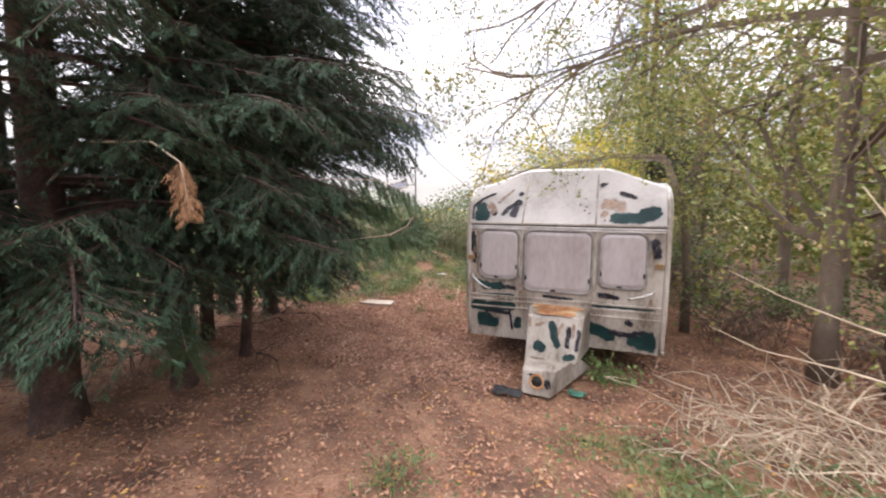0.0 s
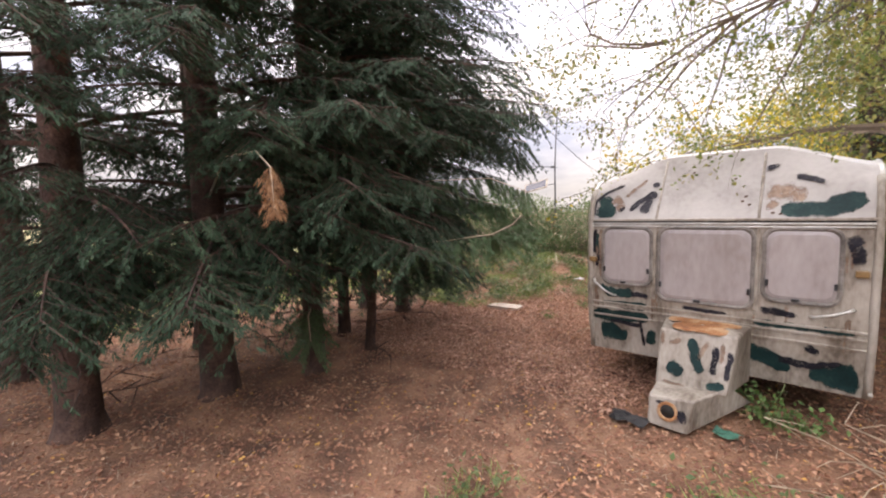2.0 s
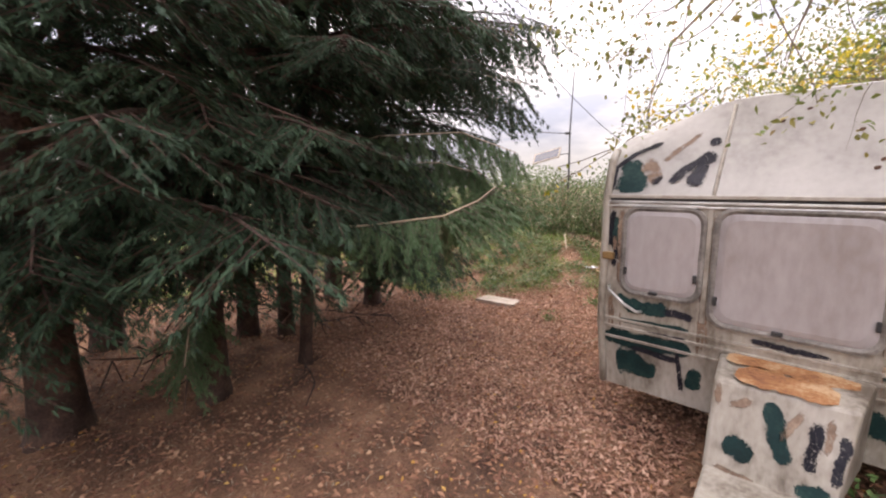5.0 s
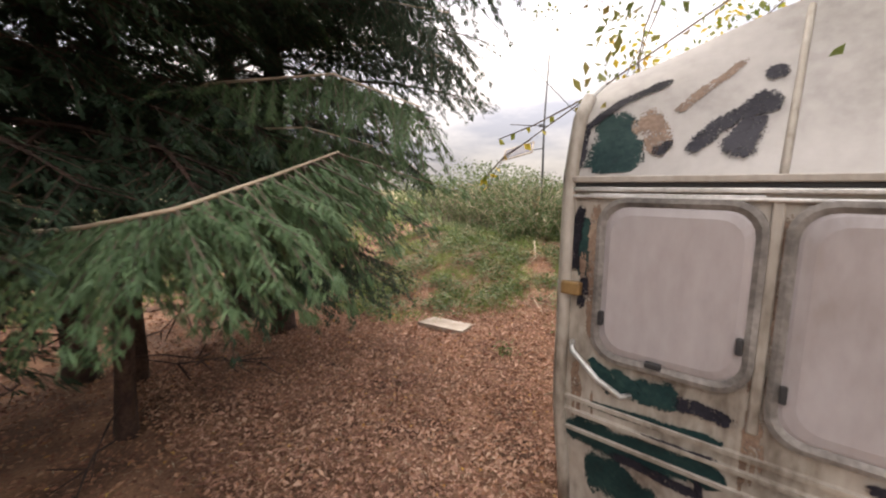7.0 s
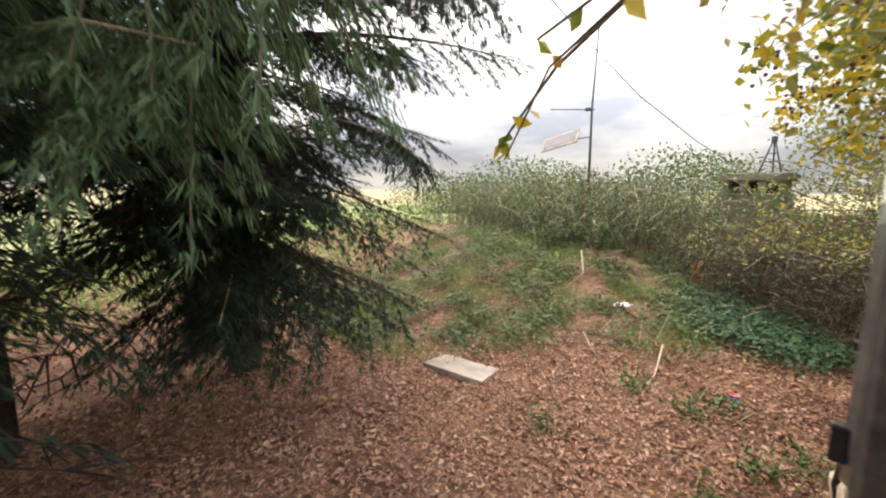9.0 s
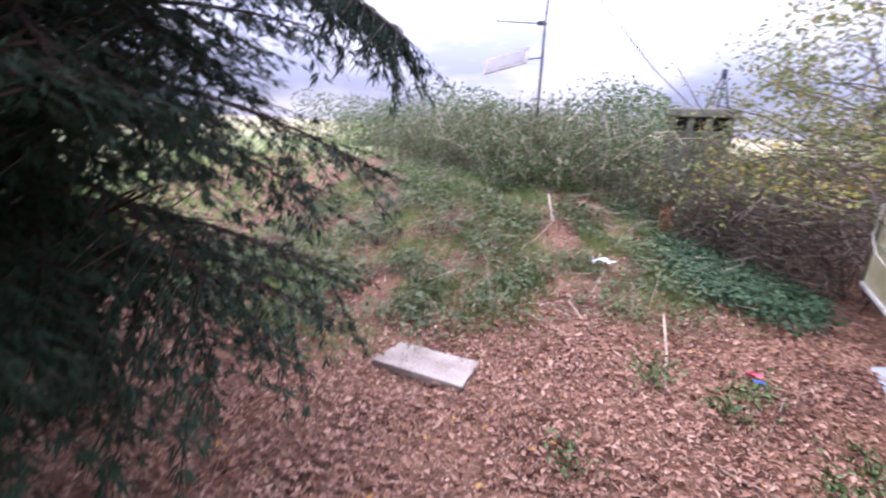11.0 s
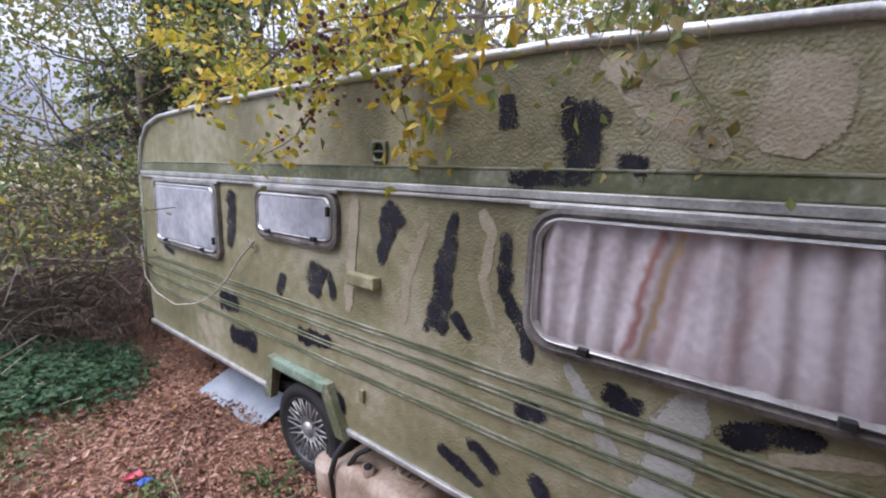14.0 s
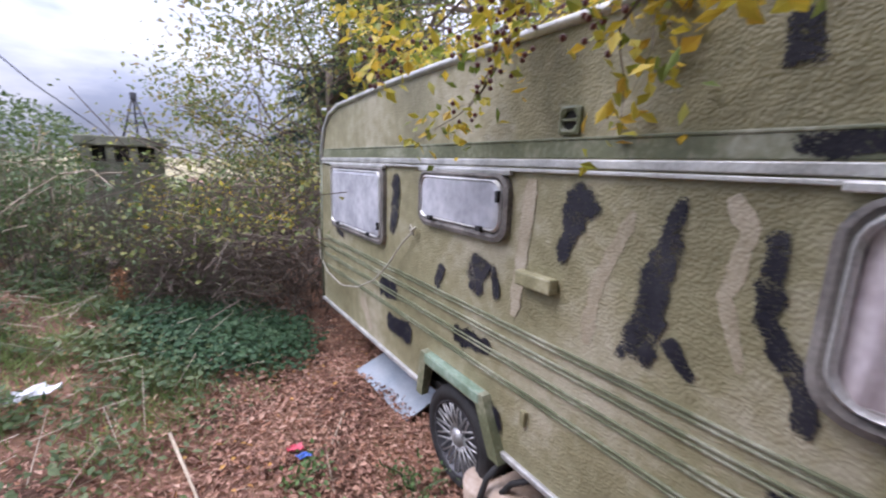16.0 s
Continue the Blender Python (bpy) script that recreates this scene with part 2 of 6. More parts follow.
M_PANE_PINK = material("milky_grimy_acrylic_pane", [(0.27, 0.24, 0.235), (0.345, 0.317, 0.317), (0.4, 0.375, 0.375)], 2.2, 26, 0.2, bump=0.02, bump_scale=6, stretch=2.5)
M_PANE_MILKY = material("milky_scratched_acrylic", [(0.33, 0.34, 0.37), (0.46, 0.47, 0.51), (0.6, 0.61, 0.64)], 5, 24, 0.25, bump=0.03, bump_scale=8)
M_CURTAIN = material("faded_mauve_white_curtain", [(0.46, 0.39, 0.42), (0.66, 0.6, 0.62), (0.8, 0.75, 0.76)], 1.5, 40, 0.9, bump=0.2, bump_scale=120)


def stain_curtain(m):
    """Rust and yellow water stains that run down the curtain's folds, and grime along its hem."""
    n, l = m.node_tree.nodes, m.node_tree.links
    bsdf = n["Principled BSDF"]
    base = bsdf.inputs["Base Color"].links[0].from_socket
    co, sep, wob = n.new("ShaderNodeTexCoord"), n.new("ShaderNodeSeparateXYZ"), n.new("ShaderNodeTexNoise")
    wob.inputs["Scale"].default_value, wob.inputs["Detail"].default_value = 13.0, 4.0
    l.new(co.outputs["Object"], sep.inputs["Vector"])
    l.new(co.outputs["Object"], wob.inputs["Vector"])

    def maths(op, a, b):
        q = n.new("ShaderNodeMath")
        q.operation = op
        for k, v in enumerate((a, b)):
            if isinstance(v, (int, float)):
                q.inputs[k].default_value = v
            else:
                l.new(v, q.inputs[k])
        return q.outputs["Value"]

    drift = maths("MULTIPLY", wob.outputs["Fac"], 0.07)
    along = maths("ADD", maths("ADD", sep.outputs["Y"], maths("MULTIPLY", sep.outputs["Z"], 0.16)), drift)
    for centre, wide, colour, most in ((1.235, 0.024, (0.3, 0.11, 0.08, 1), 0.8), (1.19, 0.018, (0.62, 0.42, 0.2, 1), 0.75), (1.145, 0.03, (0.4, 0.22, 0.2, 1), 0.4), (0.98, 0.03, (0.4, 0.2, 0.17, 1), 0.4)):
        off = maths("ABSOLUTE", maths("SUBTRACT", along, centre), 0.0)
        fall, mix = n.new("ShaderNodeMapRange"), n.new("ShaderNodeMix")
        fall.inputs["From Min"].default_value, fall.inputs["From Max"].default_value = wide * 0.2, wide
        fall.inputs["To Min"].default_value, fall.inputs["To Max"].default_value = most, 0.0
        l.new(off, fall.inputs["Value"])
        mix.data_type = "RGBA"
        l.new(fall.outputs["Result"], mix.inputs["Factor"])
        l.new(base, mix.inputs["A"])
        mix.inputs["B"].default_value = colour
        base = mix.outputs["Result"]
    hem, mix = n.new("ShaderNodeMapRange"), n.new("ShaderNodeMix")
    hem.inputs["From Min"].default_value, hem.inputs["From Max"].default_value = 1.14, 1.26
    hem.inputs["To Min"].default_value, hem.inputs["To Max"].default_value = 0.75, 0.0
    l.new(maths("ADD", sep.outputs["Z"], maths("MULTIPLY", wob.outputs["Fac"], 0.05)), hem.inputs["Value"])
    mix.data_type = "RGBA"
    l.new(hem.outputs["Result"], mix.inputs["Factor"])
    l.new(base, mix.inputs["A"])
    mix.inputs["B"].default_value = (0.27, 0.2, 0.18, 1)
    l.new(mix.outputs["Result"], bsdf.inputs["Base Color"])


stain_curtain(M_CURTAIN)
M_WHEEL = material("dull_alloy_wheel", [(0.3, 0.3, 0.3), (0.5, 0.5, 0.49)], 8, 60, 0.45, metal=0.6, bump=0.1)
M_PLASTIC = material("dirty_tan_plastic_tank", [(0.28, 0.2, 0.14), (0.45, 0.35, 0.27), (0.55, 0.46, 0.38)], 4, 40, 0.55, bump=0.1)
M_AMBER = material("cloudy_amber_lens", [(0.17, 0.1, 0.04), (0.3, 0.19, 0.08)], 8, 60, 0.35, bump=0)
M_ROPE = material("dirty_white_cord", [(0.3, 0.28, 0.22), (0.5, 0.48, 0.4)], 20, 200, 0.9, bump=0.3, bump_scale=200)
M_CONCRETE = material("lichened_concrete", [(0.2, 0.165, 0.13), (0.33, 0.28, 0.235), (0.45, 0.4, 0.34)], 5, 70, 0.9, bump=0.4, bump_scale=70)
M_BUNKER = material("mossy_dark_concrete", [(0.09, 0.1, 0.06), (0.17, 0.17, 0.12), (0.27, 0.26, 0.2)], 4, 40, 0.95, bump=0.4, bump_scale=30)
M_STEEL = material("dark_steel", [(0.05, 0.05, 0.055), (0.12, 0.12, 0.13)], 8, 60, 0.6, metal=0.4, bump=0.1)
# near-black of the floor pan; elsewhere it paints the shade inside hollows
M_DARK = material("dark_floor_and_hollow_shade", [(0.01, 0.01, 0.01), (0.025, 0.023, 0.02)], 4, 40, 0.9, bump=0)
M_SHEET = material("blue_grey_sheet", [(0.3, 0.36, 0.42), (0.45, 0.5, 0.55)], 5, 50, 0.5, bump=0.1)
M_PAPER = material("white_litter", [(0.55, 0.55, 0.58), (0.8, 0.8, 0.82)], 8, 60, 0.6, bump=0.2)
M_PANEL = material("solar_cell_glass", [(0.02, 0.025, 0.045), (0.045, 0.05, 0.075)], 8, 60, 0.25, bump=0)
M_MEADOW = material("rough_meadow", [(0.1, 0.13, 0.045), (0.19, 0.21, 0.08), (0.33, 0.31, 0.15)], 1.5, 25, 0.95, bump=0.6, bump_scale=20, depth=0.05)
M_FIELD = material("stubble_field", [(0.22, 0.2, 0.1), (0.36, 0.3, 0.16)], 0.1, 2, 0.95, bump=0)


# Building helpers
def add_mesh(name, verts, faces, mat, parent=None, label="", smooth=False):
    me = bpy.data.meshes.new(name)
    me.from_pydata([tuple(v) for v in verts], [], [tuple(f) for f in faces])
    me.validate()
    me.materials.append(mat)
    if smooth:
        me.polygons.foreach_set("use_smooth", [True] * len(me.polygons))
    ob = new(name, me)
    if parent:
        ob.parent = parent
    return tagged(ob, label)


def part(name, bm, mat, parent, label="", smooth=False):
    me = bpy.data.meshes.new(name)
    bm.to_mesh(me)
    bm.free()
    me.materials.append(mat)
    if smooth:
        me.polygons.foreach_set("use_smooth", [True] * len(me.polygons))
    ob = new(name, me)
    if parent:
        ob.parent = parent
    return tagged(ob, label)


def thing(name, label, category, at=(0, 0, 0), group="", kind="", rz=0):
    ob = new(name)
    ob.empty_display_size = 0.1
    ob.matrix_basis = pose(*at, 0, 0, rz)
    return tagged(ob, label, category, group, kind)


def stuff(ob):
    return tagged(ob, kind="stuff")


def slab(name, size, m, mat, parent, bevel=0.004, label=""):
    """A bevelled block of that size, with its centre at the pose m."""
    bm = bmesh.new()
    bmesh.ops.create_cube(bm, size=1.0)
    bmesh.ops.scale(bm, vec=size, verts=bm.verts)
    if bevel:
        bmesh.ops.bevel(bm, geom=bm.edges[:], offset=min(bevel, min(size) * 0.45), segments=2, affect="EDGES", profile=0.5)
    bm.transform(m)
    return part(name, bm, mat, parent, label)


def tube(name, points, radii, mat, parent=None, sides=8, label="", wobble=0.0):
    """A tapered tube along points, closed at both ends."""
    pts = [Vector(p) for p in points]
    if not isinstance(radii, (list, tuple)):
        radii = [radii] * len(pts)
    verts, faces = [], []
    side = None
    for i, p in enumerate(pts):
        d = (pts[min(i + 1, len(pts) - 1)] - pts[max(i - 1, 0)]).normalized()
        ref = side if side is not None else (Vector((0, 0, 1)) if abs(d.z) < 0.9 else Vector((1, 0, 0)))
        u = (ref - d * ref.dot(d)).normalized() if side is not None else d.cross(ref).normalized()
        side, v = u, d.cross(u)
        for k in range(sides):
            a = 2 * math.pi * k / sides
            r = radii[i] * (1 + wobble * noise.noise(Vector((k * 1.7, i * 0.9, radii[0] * 50))))
            verts.append(p + (u * math.cos(a) + v * math.sin(a)) * r)
    for i in range(len(pts) - 1):
        for k in range(sides):
            a, b = i * sides + k, i * sides + (k + 1) % sides
            faces.append((a, b, b + sides, a + sides))
    faces += [tuple(range(sides))[::-1], tuple(range((len(pts) - 1) * sides, len(pts) * sides))]
    return add_mesh(name, verts, faces, mat, parent, label, smooth=True)


def unit(a):
    return a / np.maximum(np.linalg.norm(a, axis=-1, keepdims=True), 1e-9)


def sticks(name, a, b, ra, rb, mat, parent=None, label=""):
    """Many thin three-sided twigs from points a to points b, in one mesh."""
    a, b = np.asarray(a, float), np.asarray(b, float)
    n = len(a)
    ra, rb = np.broadcast_to(ra, n)[:, None], np.broadcast_to(rb, n)[:, None]
    d = unit(b - a)
    ref = np.where(np.abs(d[:, 2:]) < 0.9, [[0, 0, 1.0]], [[1.0, 0, 0]])
    u = unit(np.cross(d, ref))
    v = np.cross(d, u)
    ring = []
    for base, r in ((a, ra), (b, rb)):
        for k in range(3):
            t = 2 * math.pi * k / 3
            ring.append(base + (u * math.cos(t) + v * math.sin(t)) * r)
    verts = np.stack(ring, 1).reshape(-1, 3)
    quad = np.array([[0, 1, 4, 3], [1, 2, 5, 4], [2, 0, 3, 5]])
    faces = (np.arange(n)[:, None, None] * 6 + quad).reshape(-1, 4)
    return add_mesh(name, verts, faces.tolist(), mat, parent, label)


def blades(name, p, d, n, length, width, mat, parent=None, label="", fold=0.15):
    """Many leaves: each a folded pair of triangles from p along d, facing n."""
    p, d = np.asarray(p, float), unit(np.asarray(d, float))
    s = unit(np.cross(d, np.asarray(n, float)))
    up = np.cross(s, d)
    length, width = np.broadcast_to(length, len(p))[:, None], np.broadcast_to(width, len(p))[:, None]
    mid = p + d * length * 0.45
    verts = np.stack([p, mid + s * width / 2 + up * width * fold, p + d * length, mid - s * width / 2 + up * width * fold], 1).reshape(-1, 3)
    k = np.arange(len(p))[:, None] * 4
    faces = np.concatenate([k + [0, 1, 2], k + [0, 2, 3]], 1).reshape(-1, 3)
    return add_mesh(name, verts, faces.tolist(), mat, parent, label)


def step(t):
    t = np.clip(t, 0, 1)
    return t * t * (3 - 2 * t)


def ground_z(x, y):
    """Height of the ground: level round the nose, a bank that climbs behind and beside the caravan, a hollow along its wheels."""
    x, y = np.asarray(x, float), np.asarray(y, float)
    z = 0.75 * step((y - 1.75) / 3.6) * step((-x - 0.5) / 2.6) * (1 - step((y - 12) / 14)) * (1 - step((-x - 9) / 10))
    z = z - 0.1 * step((y - 0.8) / 1.2) * step((x + 0.9) / 0.8) * (1 - step((x - 2.6) / 1.5)) * (1 - step((y - 6) / 3))
    far = 1 - step((np.hypot(x, y) - 14) / 10)
    z = z + far * (0.018 * np.sin(2.1 * x + 0.7 * y) * np.sin(1.6 * y - 0.5 * x) + 0.01 * np.sin(5.3 * x + 1) * np.sin(4.7 * y + 2))
    return z


def gz(x, y):
    return float(ground_z(x, y))


# ---- ground: one sheet out to the horizon ----
def build_ground():
    line = np.concatenate([-np.geomspace(900, 9.2, 26), np.arange(-9, 9.01, 0.12), np.geomspace(9.2, 900, 26)])
    xs, ys = line, line + 1.0
    gx, gy = np.meshgrid(xs, ys)
    rough = np.array([noise.noise(Vector((a * 3.1, b * 3.1, 0.3))) for a, b in zip(gx.ravel(), gy.ravel())]).reshape(gx.shape)
    z = ground_z(gx, gy) + 0.022 * rough * (np.hypot(gx, gy) < 12)
    verts = np.stack([gx, gy, z], -1).reshape(-1, 3)
    n, m = len(xs), len(ys)
    i = (np.arange(m - 1)[:, None] * n + np.arange(n - 1)).reshape(-1, 1)
    faces = np.concatenate([i, i + 1, i + 1 + n, i + n], 1)
    ob = add_mesh("ground", verts, faces.tolist(), M_SOIL, smooth=True)
    ob.data.materials.append(M_FIELD)
    c = verts[faces].mean(1)
    ob.data.materials.append(M_MEADOW)
    wild = (c[:, 0] < -9.5) | ((c[:, 1] > 6.6) & (c[:, 0] < 0))
    ob.data.polygons.foreach_set("material_index", np.where(np.hypot(c[:, 0], c[:, 1]) > 40, 1, np.where(wild, 2, 0)).astype(int))
    tagged(ob, "brown leaf-covered woodland earth rising to a bank", "ground", kind="structure")


build_ground()


# ---- the caravan ----
WIDE, LONG, BELT = 2.08, 4.93, 1.62
EDGE = [(0, 1.62), (0.03, 1.75), (0.06, 1.86), (0.13, 1.94), (0.28, 2.02), (0.6, 2.08), (1.3, 2.115), (2.5, 2.115), (3.6, 2.1),
        (4.45, 2.06), (4.68, 2.01), (4.82, 1.9), (4.89, 1.76), (4.93, 1.62)]
CREST = [(0, 1.62), (0.11, 1.78), (0.22, 1.94), (0.33, 2.1), (0.43, 2.24), (0.7, 2.29), (1.3, 2.3), (2.5, 2.3), (3.6, 2.28),
         (4.3, 2.22), (4.55, 2.08), (4.72, 1.92), (4.86, 1.76), (4.93, 1.62)]


def crown_at(x, i):
    """The i-th point of the caravan's upper outline, across its width."""
    w = min(x, WIDE - x) / 0.62
    w = float(step(w)) * 0.35 + 0.65 * min(1.0, max(0.0, w))
    (ya, za), (yb, zb) = EDGE[i], CREST[i]
    return (x, ya + (yb - ya) * w, za + (zb - za) * w)


def upper_front(x, z):
    """The place on the sloping upper front at x and height z."""
    a = crown_at(x, 0)
    for i in range(1, 7):
        b = crown_at(x, i)
        if b[2] >= z:
            f = (z - a[2]) / (b[2] - a[2])
            return (x, a[1] + (b[1] - a[1]) * f, z)
        a = b
    return a


def lower_front(z):
    """How far back the lower front lies at height z."""
    return 0.1 * float(step((0.86 - z) / 0.6))


def ribbon(name, points, widths, place, mat, parent, seed, lift=0.002):
    """A brushed stroke of paint with a ragged edge, laid on a surface: place(u, v, lift) gives the point."""
    rng = random.Random(seed)
    p = [Vector(q) for q in points]
    if len(p) == 2:
        p = [p[0], (p[0] + p[1]) / 2, p[1]]
    dense, wide = [], []
    for i in range(len(p) - 1):
        k = max(2, int((p[i + 1] - p[i]).length / 0.025))
        for j in range(k):
            f = j / k
            dense.append(p[i].lerp(p[i + 1], f))
            g = (i + f) / (len(p) - 1)
            wide.append(widths[0] + (widths[1] - widths[0]) * g)
    dense.append(p[-1])
    wide.append(widths[1])
    verts, faces = [], []
    rows = 4
    for i, q in enumerate(dense):
        d = dense[min(i + 1, len(dense) - 1)] - dense[max(i - 1, 0)]
        s = Vector((-d.y, d.x)).normalized()
        g = i / (len(dense) - 1)
        ends = min(1.0, 0.55 + 4.0 * min(g, 1 - g))
        a_side = True
        a = wide[i] / 1.7 * ends * (1 + 0.14 * rng.uniform(-1, 1) + 0.32 * noise.noise(Vector((q.x * 14 + seed, q.y * 14, 1.0 if a_side else 5.0))))
        a_side = False
        b = wide[i] / 1.7 * ends * (1 + 0.14 * rng.uniform(-1, 1) + 0.32 * noise.noise(Vector((q.x * 14 + seed, q.y * 14, 1.0 if a_side else 5.0))))
        for k in range(rows):
            f = (0.0, 0.24, 0.76, 1.0)[k]
            e = q + s * (a * (1 - f) - b * f)
            verts.append(place(e.x, e.y, lift))
        if i:
            o = len(verts) - 2 * rows
            for k in range(rows - 1):
                faces.append((o + k, o + k + 1, o + rows + k + 1, o + rows + k))
    ob = add_mesh(name, verts, faces, mat, parent)
    cover = ob.data.attributes.new("cover", "FLOAT", "POINT")
    n = len(dense)
    cover.data.foreach_set("value", [(0.0 if k in (0, rows - 1) else 1.0) * (0.35 if i in (0, n - 1) else 1.0) for i in range(n) for k in range(rows)])
    return ob


def rounded(y0, y1, z0, z1, r, k=5):
    """A rounded rectangle as (a, b) points."""
    out = []
    for cy, cz, a0 in ((y1 - r, z1 - r, 0), (y0 + r, z1 - r, 90), (y0 + r, z0 + r, 180), (y1 - r, z0 + r, 270)):
        for i in range(k + 1):
            a = radians(a0 + 90 * i / k)
            out.append((cy + r * math.cos(a), cz + r * math.sin(a)))
    return out


def ring_mesh(name, outer, inner, place, lift0, lift1, mat, parent, label=""):
    """A raised frame between two outlines of as many points: sides from lift0 to a rounded face at lift1."""
    n = len(outer)
    mid = [((a[0] + b[0]) / 2, (a[1] + b[1]) / 2) for a, b in zip(outer, inner)]
    rings = [[place(*p, lift0) for p in outer], [place(*p, lift1 * 0.8) for p in outer], [place(*p, lift1) for p in mid],
             [place(*p, lift1 * 0.7) for p in inner], [place(*p, lift0) for p in inner]]
    verts = [v for r in rings for v in r]
    faces = []
    for k in range(len(rings) - 1):
        for i in range(n):
            j = (i + 1) % n
            faces.append((k * n + i, k * n + j, (k + 1) * n + j, (k + 1) * n + i))
    return add_mesh(name, verts, faces, mat, parent, label, smooth=False)


def plate(name, outline, place, lift0, lift1, mat, parent, label="", bulge=0.0):
    """A solid plate with that outline, from lift0 to lift1, with a domed face."""
    n = len(outline)
    cy, cz = sum(p[0] for p in outline) / n, sum(p[1] for p in outline) / n
    verts, faces = [], []
    shrink = [(1.0, lift0), (1.0, lift1), (0.96, lift1 + bulge * 0.5), (0.88, lift1 + bulge)]
    for s, lift in shrink:
        verts += [place(cy + (p[0] - cy) * s, cz + (p[1] - cz) * s, lift) for p in outline]
    for k in range(len(shrink) - 1):
        for i in range(n):
            j = (i + 1) % n
            faces.append((k * n + i, k * n + j, (k + 1) * n + j, (k + 1) * n + i))
    faces.append(tuple(range(3 * n, 4 * n)))
    return add_mesh(name, verts, faces, mat, parent, label)


def on_side(y, z, lift):
    return (-lift, y, z)


def on_front(x, z, lift):
    if z > BELT:
        q = upper_front(x, z)
        return (q[0], q[1] - lift * 0.85, q[2] + lift * 0.5)
    return (x, lower_front(z) - lift, z)


def build_caravan():
    van = thing("caravan", "derelict touring caravan hand-painted in camouflage, nose on the leaf litter", "caravan")
    # side skins: a wall with thickness and holes for the large window and the wheel
    for name, x0, x1 in (("near_side_wall", 0.0, 0.03), ("far_side_wall", WIDE - 0.03, WIDE)):
        bm = bmesh.new()
        out = [(lower_front(0.34), 0.34), (lower_front(0.6), 0.6), (0.0, 0.86)] + EDGE + [(4.97, 0.86), (4.95, 0.34)]
        arch = [(3.03, 0.34), (2.98, 0.54), (2.48, 0.54), (2.36, 0.34)]
        out = out + arch
        out = [(y + (0.009 if y < 2.0 else -0.009 if y > 3.2 else 0.0), z - (0.006 if z > 1.7 else 0.0)) for y, z in out]
        face = bm.faces.new([bm.verts.new((x0, y, z)) for y, z in out])
        ext = bmesh.ops.extrude_face_region(bm, geom=[face])
        bmesh.ops.translate(bm, vec=(x1 - x0, 0, 0), verts=[v for v in ext["geom"] if isinstance(v, bmesh.types.BMVert)])
        bmesh.ops.recalc_face_normals(bm, faces=bm.faces)
        part(name, bm, M_OLIVE, van, "stippled aluminium side brushed olive green")
    # roof and sloping ends
    nx = 29
    xs = [0.012 + (WIDE - 0.024) * k / (nx - 1) for k in range(nx)]
    for name, i0, i1, mat, label in (("upper_front_panel", 0, 4, M_UPPER, "weathered cream sloping front panel"), ("roof", 4, 9, M_ROOF, "grey-white roof skin"),
                                     ("upper_rear_panel", 9, 13, M_OLIVE_SMOOTH, "olive sloping rear panel")):
        verts, faces = [], []
        for i in range(i0, i1 + 1):
            verts += [crown_at(x, i) for x in xs]
        for r in range(i1 - i0):
            for c in range(nx - 1):
                a = r * nx + c
                faces.append((a, a + 1, a + 1 + nx, a + nx))
        ob = add_mesh(name, verts, faces, mat, van, label, smooth=True)
    # lower front skin with ribs, rear and floor
    zs = [0.29, 0.34, 0.42, 0.5, 0.58, 0.655, 0.66, 0.675, 0.68, 0.735, 0.74, 0.755, 0.76, 0.79, 0.795, 0.81, 0.815, 0.86, 1.0, 1.3, 1.62]
    rib = {0.66: 0.012, 0.675: 0.012, 0.74: 0.014, 0.755: 0.014, 0.795: 0.012, 0.81: 0.012}
    verts = [(x, lower_front(z) - rib.get(z, 0), z) for z in zs for x in xs]
    faces = [(r * nx + c, r * nx + c + 1, (r + 1) * nx + c + 1, (r + 1) * nx + c) for r in range(len(zs) - 1) for c in range(nx - 1)]
    add_mesh("lower_front_panel", verts, faces, M_CREAM, van, "chipped cream ribbed front panel")
    slab("rear_panel", (WIDE - 0.02, 0.03, 1.28), pose(WIDE / 2, LONG + 0.02, 0.98), M_OLIVE_SMOOTH, van)
    slab("floor_pan", (WIDE - 0.06, LONG - 0.2, 0.05), pose(WIDE / 2, LONG / 2 + 0.05, 0.36), M_DARK, van)
    for x, nm in ((0.0, "near"), (WIDE, "far")):
        s = -1 if x == 0 else 1
        # drip rail over the windows, roof edge trim, bottom trim
        slab("awning_rail", (0.014, LONG - 0.02, 0.03), pose(x + s * 0.007, LONG / 2, 1.64), M_ALU, van, 0.004, "dull aluminium awning rail")
        slab("window_rail", (0.02, LONG - 0.06, 0.014), pose(x + s * 0.009, LONG / 2, 1.612), M_ALU, van, 0.003)
        slab("seam_strip", (0.008, LONG - 0.1, 0.01), pose(x + s * 0.004, LONG / 2, 1.725), M_OLIVE_SMOOTH, van, 0.003)
        slab("belt_band", (0.005, LONG - 0.12, 0.06), pose(x + s * 0.0015, LONG / 2, 1.69), M_OLIVE_SMOOTH, van, 0.002, "dark olive band over the rail")
        edge = [(x + s * 0.004, y, z) for y, z in EDGE]
        tube("roof_edge_trim", edge, 0.02, M_ALU, van, 6, "dull metal roof edge trim")
        for z in (0.955, 0.935, 0.885, 0.865, 0.795, 0.775, 0.69, 0.672):
            slab("side_rib", (0.012, LONG - 0.1, 0.011), pose(x + s * 0.004, LONG / 2, z), M_OLIVE_SMOOTH, van, 0.004)
    for y0, y1 in ((0.1, 2.35), (3.04, 4.95)):
        slab("bottom_trim", (0.03, y1 - y0, 0.03), pose(-0.006, (y0 + y1) / 2, 0.335), M_ALU, van, 0.008, "bare aluminium bottom trim")
